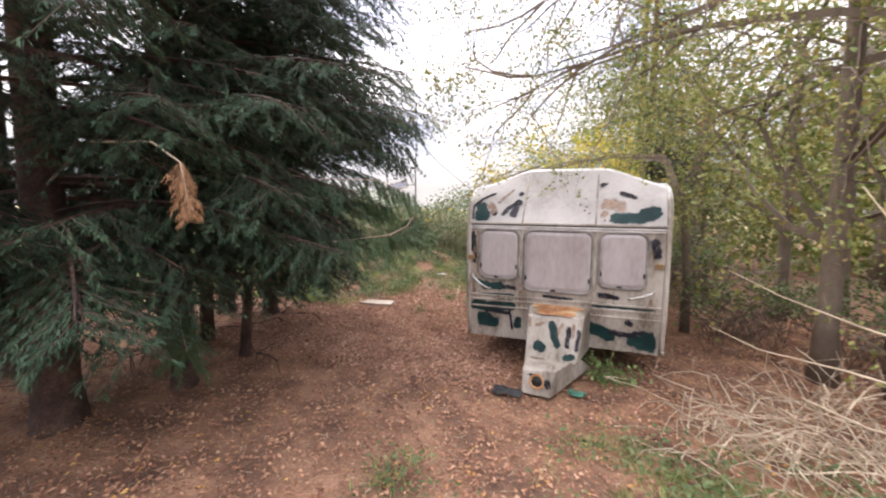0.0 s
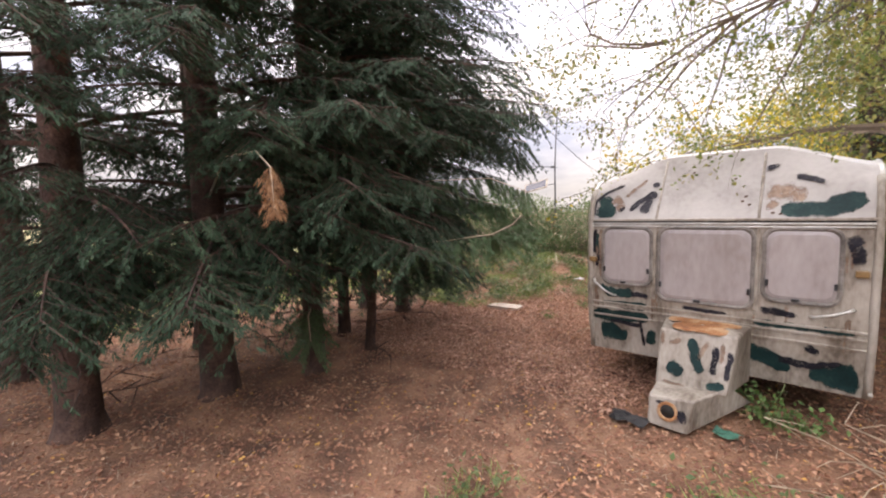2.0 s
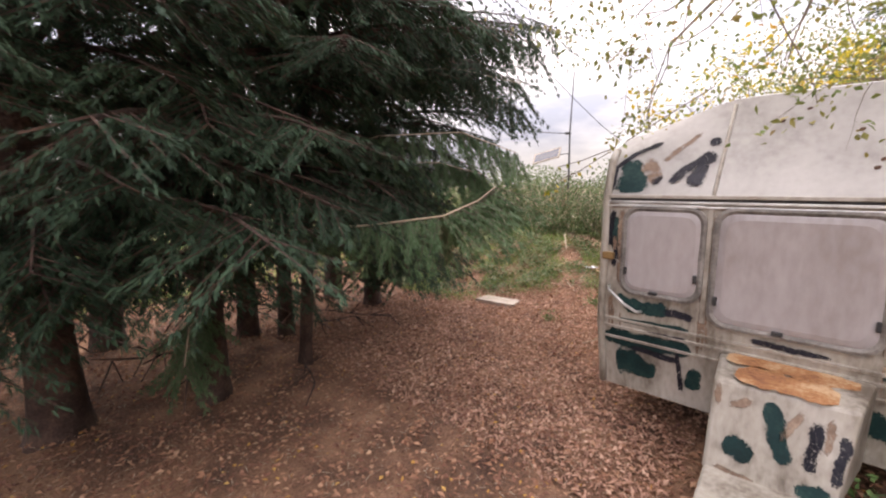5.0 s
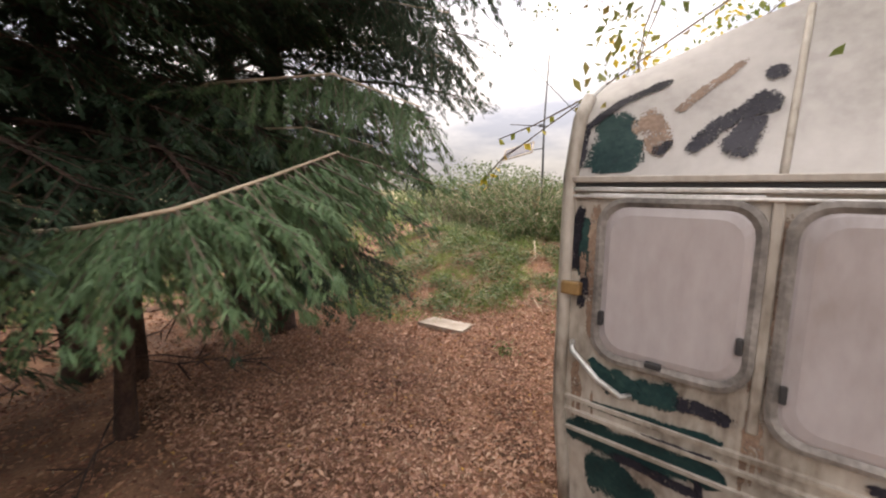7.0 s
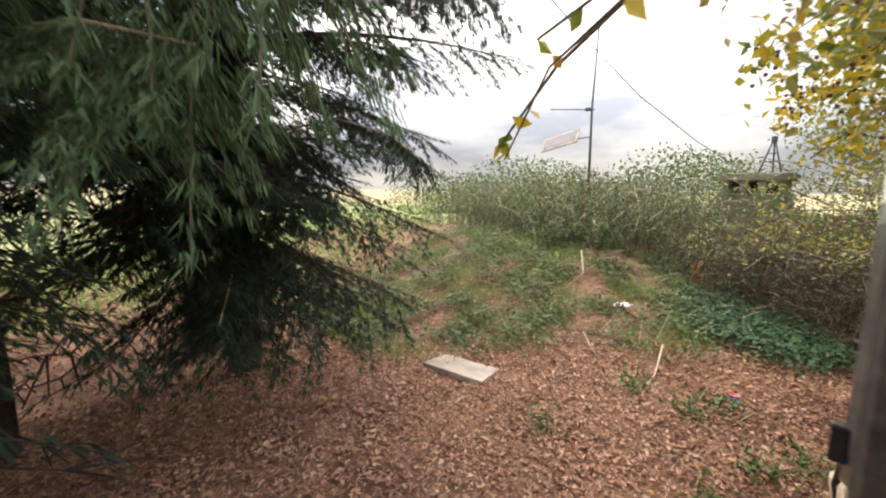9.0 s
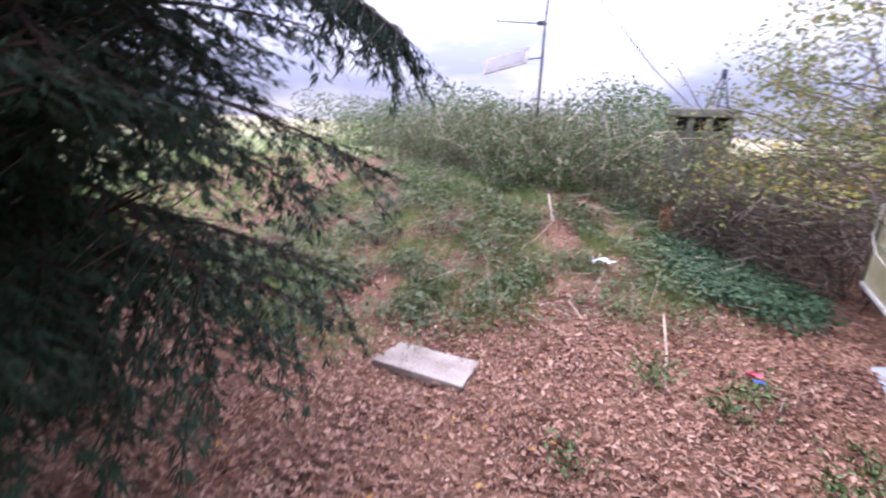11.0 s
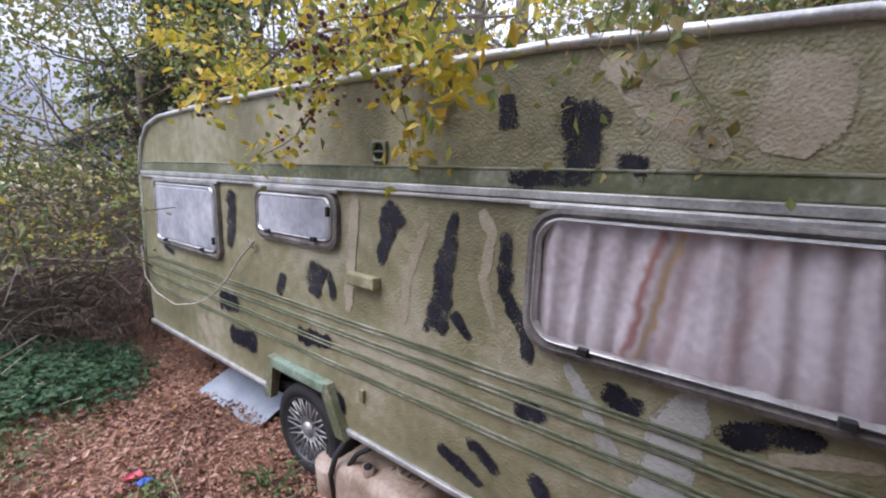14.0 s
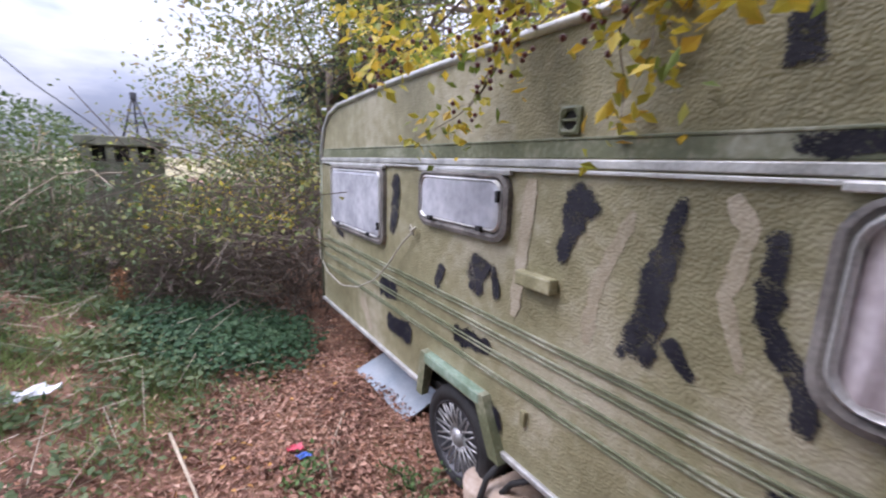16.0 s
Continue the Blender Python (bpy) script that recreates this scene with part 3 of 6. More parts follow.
    slab("far_bottom_trim", (0.03, LONG - 0.1, 0.03), pose(WIDE + 0.006, LONG / 2, 0.335), M_ALU, van, 0.008)
    for x in (0.006, WIDE - 0.006):
        tube("front_corner_trim", [(x, lower_front(z) - 0.004, z) for z in (0.3, 0.45, 0.6, 0.75, 0.86, 1.2, 1.6)] + [(x, y - 0.003, z) for y, z in EDGE[1:4]], 0.026, M_CREAM, van, 10, "pitted cream corner trim")
        tube("rear_corner_trim", [(x, 4.97, 0.34), (x, 4.985, 0.9), (x, 4.945, 1.62)], 0.017, M_OLIVE_SMOOTH, van, 6)
    # front belt mouldings and seams
    for z, h in ((1.635, 0.022), (1.6, 0.016), (1.575, 0.012)):
        slab("front_belt_moulding", (WIDE - 0.01, 0.022, h), pose(WIDE / 2, -0.008, z), M_ALU if z < 1.61 else M_CREAM, van, 0.004)
    # solid black strip paints the shadow between the belt mouldings
    slab("belt_shadow_gap", (WIDE - 0.02, 0.012, 0.014), pose(WIDE / 2, -0.004, 1.617), M_RUBBER, van, 0.002)
    for x in (0.615, 1.385):
        slab("front_seam", (0.03, 0.016, 0.7), pose(x, -0.004, 1.235), M_CREAM, van, 0.006)
        a = [upper_front(x, z) for z in (1.64, 1.75, 1.9, 2.05, 2.2)]
        tube("upper_front_seam", [(p[0], p[1] - 0.002, p[2]) for p in a], 0.011, M_CREAM, van, 6)
    # front windows
    for x0, x1, z0, z1, sag in ((0.14, 0.585, 1.01, 1.555, 0.0), (0.655, 1.36, 0.9, 1.558, 0.0), (1.435, 1.885, 0.99, 1.555, 0.0)):
        w = thing("front_window", "", "", kind="structure")
        del w["kind"]
        w.parent = van
        ring_mesh("seal", rounded(x0 - 0.018, x1 + 0.018, z0 - 0.02, z1 + 0.018, 0.095), rounded(x0 + 0.012, x1 - 0.012, z0 + 0.012, z1 - 0.012, 0.075), on_front, 0.0, 0.028, M_GREYSEAL, w, "perished grimy seal")
        plate("pane", rounded(x0 + 0.008, x1 - 0.008, z0 + 0.008, z1 - 0.008, 0.078), on_front, 0.002, 0.016, M_PANE_PINK, w, "milky grimy acrylic pane", bulge=0.012)
        for xx in (x0 + 0.02, x1 - 0.02):
            slab("stay", (0.018, 0.02, 0.05), pose(xx, -0.034, z0 + 0.14), M_RUBBER, w, 0.004)
        for xx in (x0 + (x1 - x0) * 0.45,):
            slab("catch", (0.05, 0.02, 0.02), pose(xx, -0.034, z0 + 0.015), M_RUBBER, w, 0.004)
    slab("window_top_strip", (0.5, 0.012, 0.018), pose(0.335, -0.012, 1.578), M_ALU, van, 0.003)
    # rounded side windows; the long one shows its curtain
    def side_window(y0, y1, z0, z1, r, pane, label, k=1.0):
        w = thing("side_window", "", "")
        w.parent = van
        ring_mesh("frame", rounded(y0 - 0.02, y1 + 0.02, z0 - 0.03, z1 + 0.015, r + 0.02), rounded(y0 + 0.02, y1 - 0.02, z0 + 0.012, z1 - 0.012, r - 0.012), on_side, 0.0, 0.035 * k, M_GREYSEAL, w, "grimy grey frame")
        ring_mesh("trim", rounded(y0 + 0.012, y1 - 0.012, z0 + 0.012, z1 - 0.012, r), rounded(y0 + 0.03, y1 - 0.03, z0 + 0.028, z1 - 0.026, r - 0.012), on_side, 0.02, 0.042 * k, M_ALU, w)
        slab("top_strip", (0.02, y1 - y0 + 0.05, 0.022), pose(-0.02, (y0 + y1) / 2, z1 + 0.02), M_ALU, w, 0.004)
        if pane:
            plate("pane", rounded(y0 + 0.018, y1 - 0.018, z0 + 0.016, z1 - 0.016, r - 0.01), on_side, 0.004, 0.024, pane, w, label, bulge=0.014)
        for f in (0.2, 0.8):
            slab("catch", (0.024, 0.035, 0.024), pose(-0.045 * k, y0 + (y1 - y0) * f, z0 + 0.02), M_RUBBER, w, 0.004)
        slab("stay", (0.02, 0.018, 0.05), pose(-0.045 * k, y0 + 0.025, z0 + 0.1 if z1 - z0 > 0.4 else z0 + 0.17), M_RUBBER, w, 0.004)
        return w
    side_window(3.6, 4.6, 1.11, 1.58, 0.05, M_PANE_MILKY, "milky scratched acrylic pane")
    side_window(2.4, 3.1, 1.33, 1.58, 0.06, M_PANE_MILKY, "milky scratched acrylic pane")
    w = side_window(-0.02 + 0.32, 1.34, 1.13, 1.585, 0.09, None, "", 1.35)
    # black sheet on the wall, painted as the shadowed interior behind the curtain
    slab("window_shade_backing", (0.01, 1.0, 0.42), pose(-0.002, 0.82, 1.355), M_DARK, w, 0.0)
    n = 90
    verts, faces = [], []
    for k in range(n + 1):
        y = 0.335 + 0.975 * k / n
        for z in (1.15, 1.26, 1.37, 1.48, 1.565):
            lean = 9.0 * (z - 1.36) * math.sin(y * 7.0 + 0.6)
            fold = 0.0115 * math.sin(y * 52 + 2.2 * math.sin(y * 11) + lean) + 0.003 * math.sin(y * 123 + lean * 1.6)
            verts.append((-0.0255 + fold, y + (z - 1.35) * 0.03 * math.sin(k * 0.2), z))
        if k:
            o = len(verts) - 10
            faces += [(o + j, o + j + 1, o + 6 + j, o + 5 + j) for j in range(4)]
    add_mesh("curtain", verts, faces, M_CURTAIN, w, "faded mauve-white drawn curtain", smooth=True)
    pane = plate("pane", rounded(0.33, 1.325, 1.145, 1.572, 0.075), on_side, 0.043, 0.046, M_GLASS, w, "dusty clear acrylic pane", bulge=0.008)
    pane.visible_shadow = False
    # wheel arch trim, wheel
    ring = [(3.06, 0.3), (3.02, 0.575), (2.45, 0.575), (2.31, 0.3)]
    inner = [(3.0, 0.3), (2.965, 0.515), (2.5, 0.515), (2.385, 0.3)]
    verts = [on_side(*p, l) for p in ring for l in (0.0, 0.05)] + [on_side(*p, l) for p in inner for l in (0.05, 0.0)]
    faces = []
    for i in range(3):
        a, b, c, d = 2 * i, 2 * i + 2, 8 + 2 * i, 10 + 2 * i
        faces += [(a, a + 1, b + 1, b), (a + 1, c, d, b + 1), (c, c + 1, d + 1, d)]
    faces += [(0, 9, 8, 1), (6, 7, 14, 15)]
    add_mesh("wheel_arch", verts, faces, M_OLIVE_SMOOTH, van, "olive wheel arch trim")
    slab("arch_top", (0.056, 0.5, 0.055), pose(-0.027, 2.725, 0.548), M_ARCH, van, 0.008, "pale turquoise arch top")
    # solid black block whose colour stands for the shade inside the wheel well
    slab("wheel_well_shade", (0.3, 0.7, 0.3), pose(0.2, 2.7, 0.56), M_DARK, van, 0.01)
    wheel = thing("wheel", "", "")
    wheel.parent = van
    wheel.matrix_basis = pose(0.075, 2.72, 0.17, 0, 90, 0)
    prof = [(0.2, -0.07), (0.25, -0.085), (0.275, -0.07), (0.285, -0.04), (0.285, 0.04), (0.275, 0.07), (0.25, 0.085), (0.2, 0.07)]
    k = 36
    verts = [(r * math.cos(2 * math.pi * i / k), r * math.sin(2 * math.pi * i / k), h) for i in range(k) for r, h in prof]
    m = len(prof)
    faces = [(i * m + j, i * m + (j + 1) % m, ((i + 1) % k) * m + (j + 1) % m, ((i + 1) % k) * m + j) for i in range(k) for j in range(m)]
    add_mesh("tyre", verts, faces, M_RUBBER, wheel, "perished black tyre", smooth=True)
    prof = [(0.0, -0.03), (0.05, -0.035), (0.15, -0.02), (0.185, -0.05), (0.2, -0.075), (0.205, -0.075), (0.205, 0.0), (0.0, 0.0)]
    m = len(prof)
    verts = [(r * math.cos(2 * math.pi * i / k), r * math.sin(2 * math.pi * i / k), h) for i in range(k) for r, h in prof]
    faces = [(i * m + j, i * m + j + 1, ((i + 1) % k) * m + j + 1, ((i + 1) % k) * m + j) for i in range(k) for j in range(m - 1)]
    add_mesh("rim", verts, faces, M_STEEL, wheel, "grimy rim")
    for i in range(30):
        a, b = 2 * math.pi * i / 30, 2 * math.pi * (i + 2.2 * (1 if i % 2 else -1)) / 30
        tube("spoke", [(0.045 * math.cos(a), 0.045 * math.sin(a), -0.052), (0.19 * math.cos(b), 0.19 * math.sin(b), -0.066)], 0.0055, M_WHEEL, wheel, 5)
    tube("hub_cap", [(0, 0, -0.03), (0, 0, -0.06), (0, 0, -0.075)], [0.05, 0.05, 0.03], M_WHEEL, wheel, 16)
    # fittings on the side
    v = thing("side_vent", "", "")
    v.parent = van
    ring_mesh("vent_frame", rounded(2.06, 2.15, 1.74, 1.835, 0.012), rounded(2.075, 2.135, 1.755, 1.82, 0.028), on_side, 0.0, 0.02, M_OLIVE_SMOOTH, v)
    # black plate: the vent opening's shade is put into its colour
    plate("vent_hole_shade", rounded(2.07, 2.14, 1.75, 1.825, 0.02), on_side, 0.001, 0.004, M_DARK, v)
    slab("vent_bar", (0.008, 0.07, 0.01), pose(-0.014, 2.105, 1.788), M_OLIVE_SMOOTH, v, 0.002)
    slab("side_lamp_block", (0.05, 0.19, 0.06), pose(-0.026, 2.195, 1.19), M_BLOCK, van, 0.008, "olive-yellow painted side lamp block")
    slab("locker_catch", (0.02, 0.03, 0.07), pose(-0.01, 2.22, 0.58), M_BLOCK, van, 0.004)
    # amber corner lamps, grab handles on the front
    for x in (0.07, 2.0):
        slab("marker_lamp", (0.075, 0.035, 0.05), pose(x - 0.03 if x < 1 else x, -0.02, 1.238), M_AMBER, van, 0.008, "cloudy amber marker lamp")
    tube("grab_handle", [(0.05, -0.01, 1.03), (0.07, -0.05, 1.01), (0.17, -0.055, 0.93), (0.25, -0.05, 0.89), (0.27, -0.01, 0.885)], 0.011, M_ALU, van, 8, "bent metal grab handle")
    tube("grab_handle", [(1.73, -0.01, 0.885), (1.75, -0.05, 0.89), (1.85, -0.055, 0.92), (1.95, -0.05, 0.965), (1.97, -0.01, 0.97)], 0.011, M_ALU, van, 8, "bent metal grab handle")
    # locker box on the drawbar, and the hollow coupling fairing
    bm = bmesh.new()
    for pts in (((0.72, 0.0, 0.73), (1.37, 0.0, 0.75), (1.36, 0.1, 0.24), (0.74, 0.1, 0.24)), ((0.76, -0.33, 0.7), (1.32, -0.33, 0.72), (1.27, -0.45, 0.26), (0.76, -0.45, 0.24))):
        for p in pts:
            bm.verts.new(p)
    bm.verts.ensure_lookup_table()
    vv = bm.verts
    for f in ((0, 1, 5, 4), (1, 2, 6, 5), (2, 3, 7, 6), (3, 0, 4, 7), (4, 5, 6, 7)):
        bm.faces.new([vv[i] for i in f])
    bmesh.ops.recalc_face_normals(bm, faces=bm.faces)
    bmesh.ops.bevel(bm, geom=[e for e in bm.edges if len(e.link_faces) == 2], offset=0.02, segments=2, affect="EDGES", profile=0.5)
    part("gas_locker", bm, M_CREAM, van, "dented cream gas locker with brushed camouflage")
    bm = bmesh.new()
    for pts in (((0.76, -0.36, 0.27), (1.28, -0.32, 0.3), (1.4, -0.06, 0.12), (0.78, -0.2, 0.05)), ((0.79, -0.74, 0.26), (1.1, -0.7, 0.27), (1.06, -0.73, 0.0), (0.79, -0.76, 0.03))):
        for p in pts:
            bm.verts.new(p)
    bm.verts.ensure_lookup_table()
    vv = bm.verts
    for f in ((0, 1, 5, 4), (1, 2, 6, 5), (2, 3, 7, 6), (3, 0, 4, 7), (4, 5, 6, 7)):
        bm.faces.new([vv[i] for i in f])
    bmesh.ops.recalc_face_normals(bm, faces=bm.faces)
    bmesh.ops.bevel(bm, geom=[e for e in bm.edges if len(e.link_faces) == 2], offset=0.015, segments=2, affect="EDGES", profile=0.5)
    part("coupling_fairing", bm, M_CREAM, van, "chipped cream fairing resting on the ground")
    k = 14
    c = Vector((0.93, -0.745, 0.16))
    # no real opening: a capped black plug paints the shade inside the hole
    tube("fairing_hole", [c + Vector((0, 0.03, 0)), c + Vector((0, -0.004, 0))], 0.055, M_DARK, van, 14)
    ring_mesh("fairing_hole_rim", [(0.93 + 0.075 * math.cos(i * 0.4488), 0.16 + 0.075 * math.sin(i * 0.4488)) for i in range(k)], [(0.93 + 0.052 * math.cos(i * 0.4488), 0.16 + 0.052 * math.sin(i * 0.4488)) for i in range(k)],
              lambda x, z, l: (x, -0.742 - l - (0.16 - z) * 0.1, z), 0.0, 0.014, M_RUST, van)
    return van


# thin clear acrylic for the curtained window
M_GLASS = bpy.data.materials.new("dusty_clear_acrylic")
M_GLASS.use_nodes = True
gn, gl = M_GLASS.node_tree.nodes, M_GLASS.node_tree.links
g_gloss, g_clear, g_mix, g_fres, g_dust = (gn.new(k) for k in ("ShaderNodeBsdfGlossy", "ShaderNodeBsdfTransparent", "ShaderNodeMixShader", "ShaderNodeFresnel", "ShaderNodeTexNoise"))
g_gloss.inputs["Roughness"].default_value = 0.12
g_fres.inputs["IOR"].default_value = 1.45
gl.new(g_fres.outputs["Fac"], g_mix.inputs["Fac"])
gl.new(g_clear.outputs["BSDF"], g_mix.inputs[1])
gl.new(g_gloss.outputs["BSDF"], g_mix.inputs[2])
gl.new(g_mix.outputs["Shader"], gn["Material Output"].inputs["Surface"])

van = build_caravan()


# brushed camouflage on the near side: (points along the stroke as y, z), widths at both ends
def side_paint(mat, name, *strokes):
    for i, (pts, w) in enumerate(strokes):
        ribbon(name, pts, (w[0] * 1.25, w[1] * 1.25), on_side, mat, van, 7 * i + len(name), 0.0022 + 0.0003 * i + (0.003 if "black" in name else 0.0))


side_paint(M_STROKE_TAN, "tan_stroke", ([(1.83, 1.5), (1.94, 1.24), (1.96, 1.02)], (0.03, 0.04)), ([(1.57, 1.57), (1.52, 1.49), (1.55, 1.31), (1.49, 1.12)], (0.04, 0.02)),
           ([(1.17, 2.05), (1.03, 1.91), (0.82, 1.77)], (0.05, 0.05)), ([(0.98, 2.05), (0.96, 1.97)], (0.09, 0.06)), ([(0.66, 2.0), (0.71, 1.77)], (0.14, 0.1)),
           ([(0.63, 0.97), (0.42, 1.04)], (0.03, 0.03)), ([(4.0, 0.62), (3.82, 0.4)], (0.1, 0.06)), ([(2.27, 1.58), (2.33, 1.0)], (0.05, 0.04)))
side_paint(M_STROKE_PALE, "pale_stroke", ([(1.2, 1.07), (1.09, 0.9), (1.01, 0.76)], (0.035, 0.045)), ([(0.81, 1.09), (0.85, 0.95), (0.9, 0.6)], (0.09, 0.11)))
side_paint(M_STROKE_THIN, "black_stroke", ([(1.49, 2.0), (1.48, 1.91), (1.47, 1.84)], (0.05, 0.09)), ([(1.2, 1.95), (1.22, 1.88), (1.21, 1.76), (1.21, 1.69)], (0.17, 0.1)),
           ([(1.48, 1.69), (1.16, 1.7)], (0.05, 0.05)), ([(1.12, 1.76), (1.03, 1.745), (1.03, 1.69)], (0.05, 0.035)), ([(2.0, 1.57), (2.05, 1.46), (2.1, 1.28)], (0.16, 0.05)),
           ([(1.69, 1.56), (1.73, 1.32), (1.77, 1.03)], (0.05, 0.13)), ([(1.76, 1.14), (1.84, 1.02)], (0.05, 0.03)), ([(1.69, 1.16), (1.59, 1.04)], (0.06, 0.03)),
           ([(1.46, 1.5), (1.45, 1.28), (1.36, 1.13), (1.34, 1.02)], (0.06, 0.05)), ([(2.88, 1.12), (2.94, 0.96)], (0.06, 0.06)), ([(2.55, 1.23), (2.61, 1.02)], (0.16, 0.1)),
           ([(2.47, 1.2), (2.44, 1.03)], (0.05, 0.05)), ([(3.42, 1.57), (3.44, 1.36), (3.48, 1.17)], (0.12, 0.08)), ([(4.56, 1.06), (4.35, 1.02)], (0.05, 0.04)))
side_paint(M_STROKE_DARK, "black_stroke", ([(3.68, 0.79), (3.4, 0.8)], (0.13, 0.1)), ([(3.56, 0.57), (3.2, 0.58)], (0.12, 0.14)), ([(2.77, 0.77), (2.45, 0.8)], (0.1, 0.07)),
           ([(1.07, 1.04), (1.0, 0.985), (0.94, 1.0)], (0.07, 0.06)), ([(0.76, 0.99), (0.52, 1.08)], (0.07, 0.06)), ([(1.39, 0.83), (1.25, 0.85)], (0.09, 0.07)),
           ([(1.74, 0.52), (1.5, 0.43)], (0.06, 0.05)), ([(1.59, 0.62), (1.43, 0.52)], (0.06, 0.05)), ([(1.31, 0.6), (1.22, 0.5)], (0.07, 0.06)), ([(2.42, 0.55), (2.36, 0.42)], (0.05, 0.04)))


# flaking camouflage on the front: (points as x, z)
def front_paint(mat, name, *strokes):
    for i, (pts, w) in enumerate(strokes):
        ribbon(name, pts, w, on_front, mat, van, 11 * i + len(name), 0.0025 + 0.0003 * i + (0.004 if "black" in name else 0.0))


front_paint(M_STROKE_BROWN, "brown_flaking_patch", ([(0.19, 1.86), (0.25, 1.8), (0.31, 1.72)], (0.1, 0.12)), ([(0.3, 1.85), (0.39, 1.94), (0.48, 2.03)], (0.04, 0.03)), ([(1.42, 1.88), (1.53, 1.84), (1.68, 1.82)], (0.15, 0.15)), ([(1.43, 1.7), (1.5, 1.78)], (0.05, 0.08)),
            ([(0.66, 1.5), (0.645, 1.2), (0.66, 0.94)], (0.03, 0.05)), ([(1.36, 1.5), (1.365, 1.2), (1.36, 0.95)], (0.025, 0.03)), ([(0.6, 1.4), (0.6, 1.0)], (0.02, 0.03)), ([(0.115, 1.56), (0.105, 1.45), (0.108, 1.2), (0.12, 1.05)], (0.05, 0.04)))
front_paint(M_STROKE_GREEN, "dark_green_patch", ([(0.145, 1.655), (0.14, 1.75), (0.13, 1.87)], (0.19, 0.11)), ([(0.072, 1.5), (0.07, 1.4), (0.075, 1.28)], (0.045, 0.05)), ([(1.52, 1.71), (1.79, 1.71), (1.9, 1.76), (2.0, 1.8)], (0.1, 0.14)), ([(0.03, 0.67), (0.3, 0.67), (0.57, 0.69)], (0.12, 0.1)), ([(0.1, 0.5), (0.22, 0.5), (0.36, 0.46)], (0.2, 0.12)),
            ([(0.56, 0.42), (0.6, 0.57)], (0.08, 0.07)), ([(1.38, 0.79), (1.98, 0.79)], (0.05, 0.04)), ([(1.34, 0.53), (1.46, 0.5), (1.62, 0.41)], (0.18, 0.08)), ([(1.74, 0.42), (1.9, 0.42), (2.02, 0.44)], (0.12, 0.22)), ([(0.12, 0.98), (0.2, 0.9), (0.42, 0.92)], (0.04, 0.09)), ([(0.1, 0.8), (0.55, 0.82)], (0.03, 0.04)), ([(0.2, 0.96), (0.3, 0.9)], (0.03, 0.05)))
front_paint(M_STROKE_DARK, "black_flaking_patch", ([(0.03, 1.67), (0.035, 1.82), (0.14, 1.91), (0.28, 1.98)], (0.04, 0.03)), ([(0.36, 1.71), (0.46, 1.82), (0.58, 1.89)], (0.06, 0.08)), ([(0.48, 1.69), (0.54, 1.84)], (0.1, 0.08)), ([(0.53, 1.95), (0.59, 1.97)], (0.05, 0.05)), ([(0.27, 1.71), (0.32, 1.76)], (0.05, 0.04)),
            ([(0.06, 1.55), (0.04, 1.45), (0.045, 1.3)], (0.045, 0.035)), ([(0.085, 1.3), (0.09, 1.2)], (0.03, 0.04)), ([(0.08, 1.22), (0.07, 1.16)], (0.04, 0.03)), ([(0.4, 0.92), (0.58, 0.9)], (0.06, 0.05)), ([(1.42, 0.9), (1.66, 0.88)], (0.08, 0.05)),
            ([(1.95, 1.52), (1.98, 1.3)], (0.1, 0.1)), ([(1.54, 0.5), (1.75, 0.48), (1.93, 0.54)], (0.08, 0.05)), ([(1.71, 0.66), (1.79, 0.58)], (0.08, 0.07)), ([(0.49, 0.66), (0.52, 0.38)], (0.03, 0.04)), ([(0.85, 0.84), (1.2, 0.83)], (0.04, 0.03)), ([(0.2, 0.62), (0.5, 0.6)], (0.04, 0.05)),
            ([(1.6, 1.98), (1.79, 1.91)], (0.05, 0.04)), ([(1.4, 2.05), (1.5, 2.08)], (0.06, 0.03)), ([(0.3, 0.75), (0.55, 0.76)], (0.03, 0.02)))
rs = random.Random(17)
for i in range(26):
    x = rs.choice((0.07, 0.6, 0.63, 1.37, 1.4, 1.93, rs.uniform(0.1, 2.0))) + rs.uniform(-0.015, 0.015)
    z = rs.uniform(0.86, 0.98) if i % 3 else rs.uniform(1.35, 1.55)
    ribbon("dirt_streak", [(x, z), (x + rs.uniform(-0.01, 0.01), z - rs.uniform(0.1, 0.28))], (rs.uniform(0.012, 0.04), 0.008), on_front, M_STROKE_BROWN, van, 300 + i, 0.0018 + 0.00005 * i)
for i, (x, z) in enumerate(((0.96, 2.12), (1.18, 1.98), (1.25, 1.78), (1.27, 1.82), (1.51, 1.67), (1.46, 1.68), (0.85, 2.06), (1.3, 1.75))):
    ribbon("stuck_dead_leaf", [(x, z), (x + 0.025, z + 0.008)], (0.016, 0.012), on_front, M_LEAFBIT, van, 200 + i, 0.005)
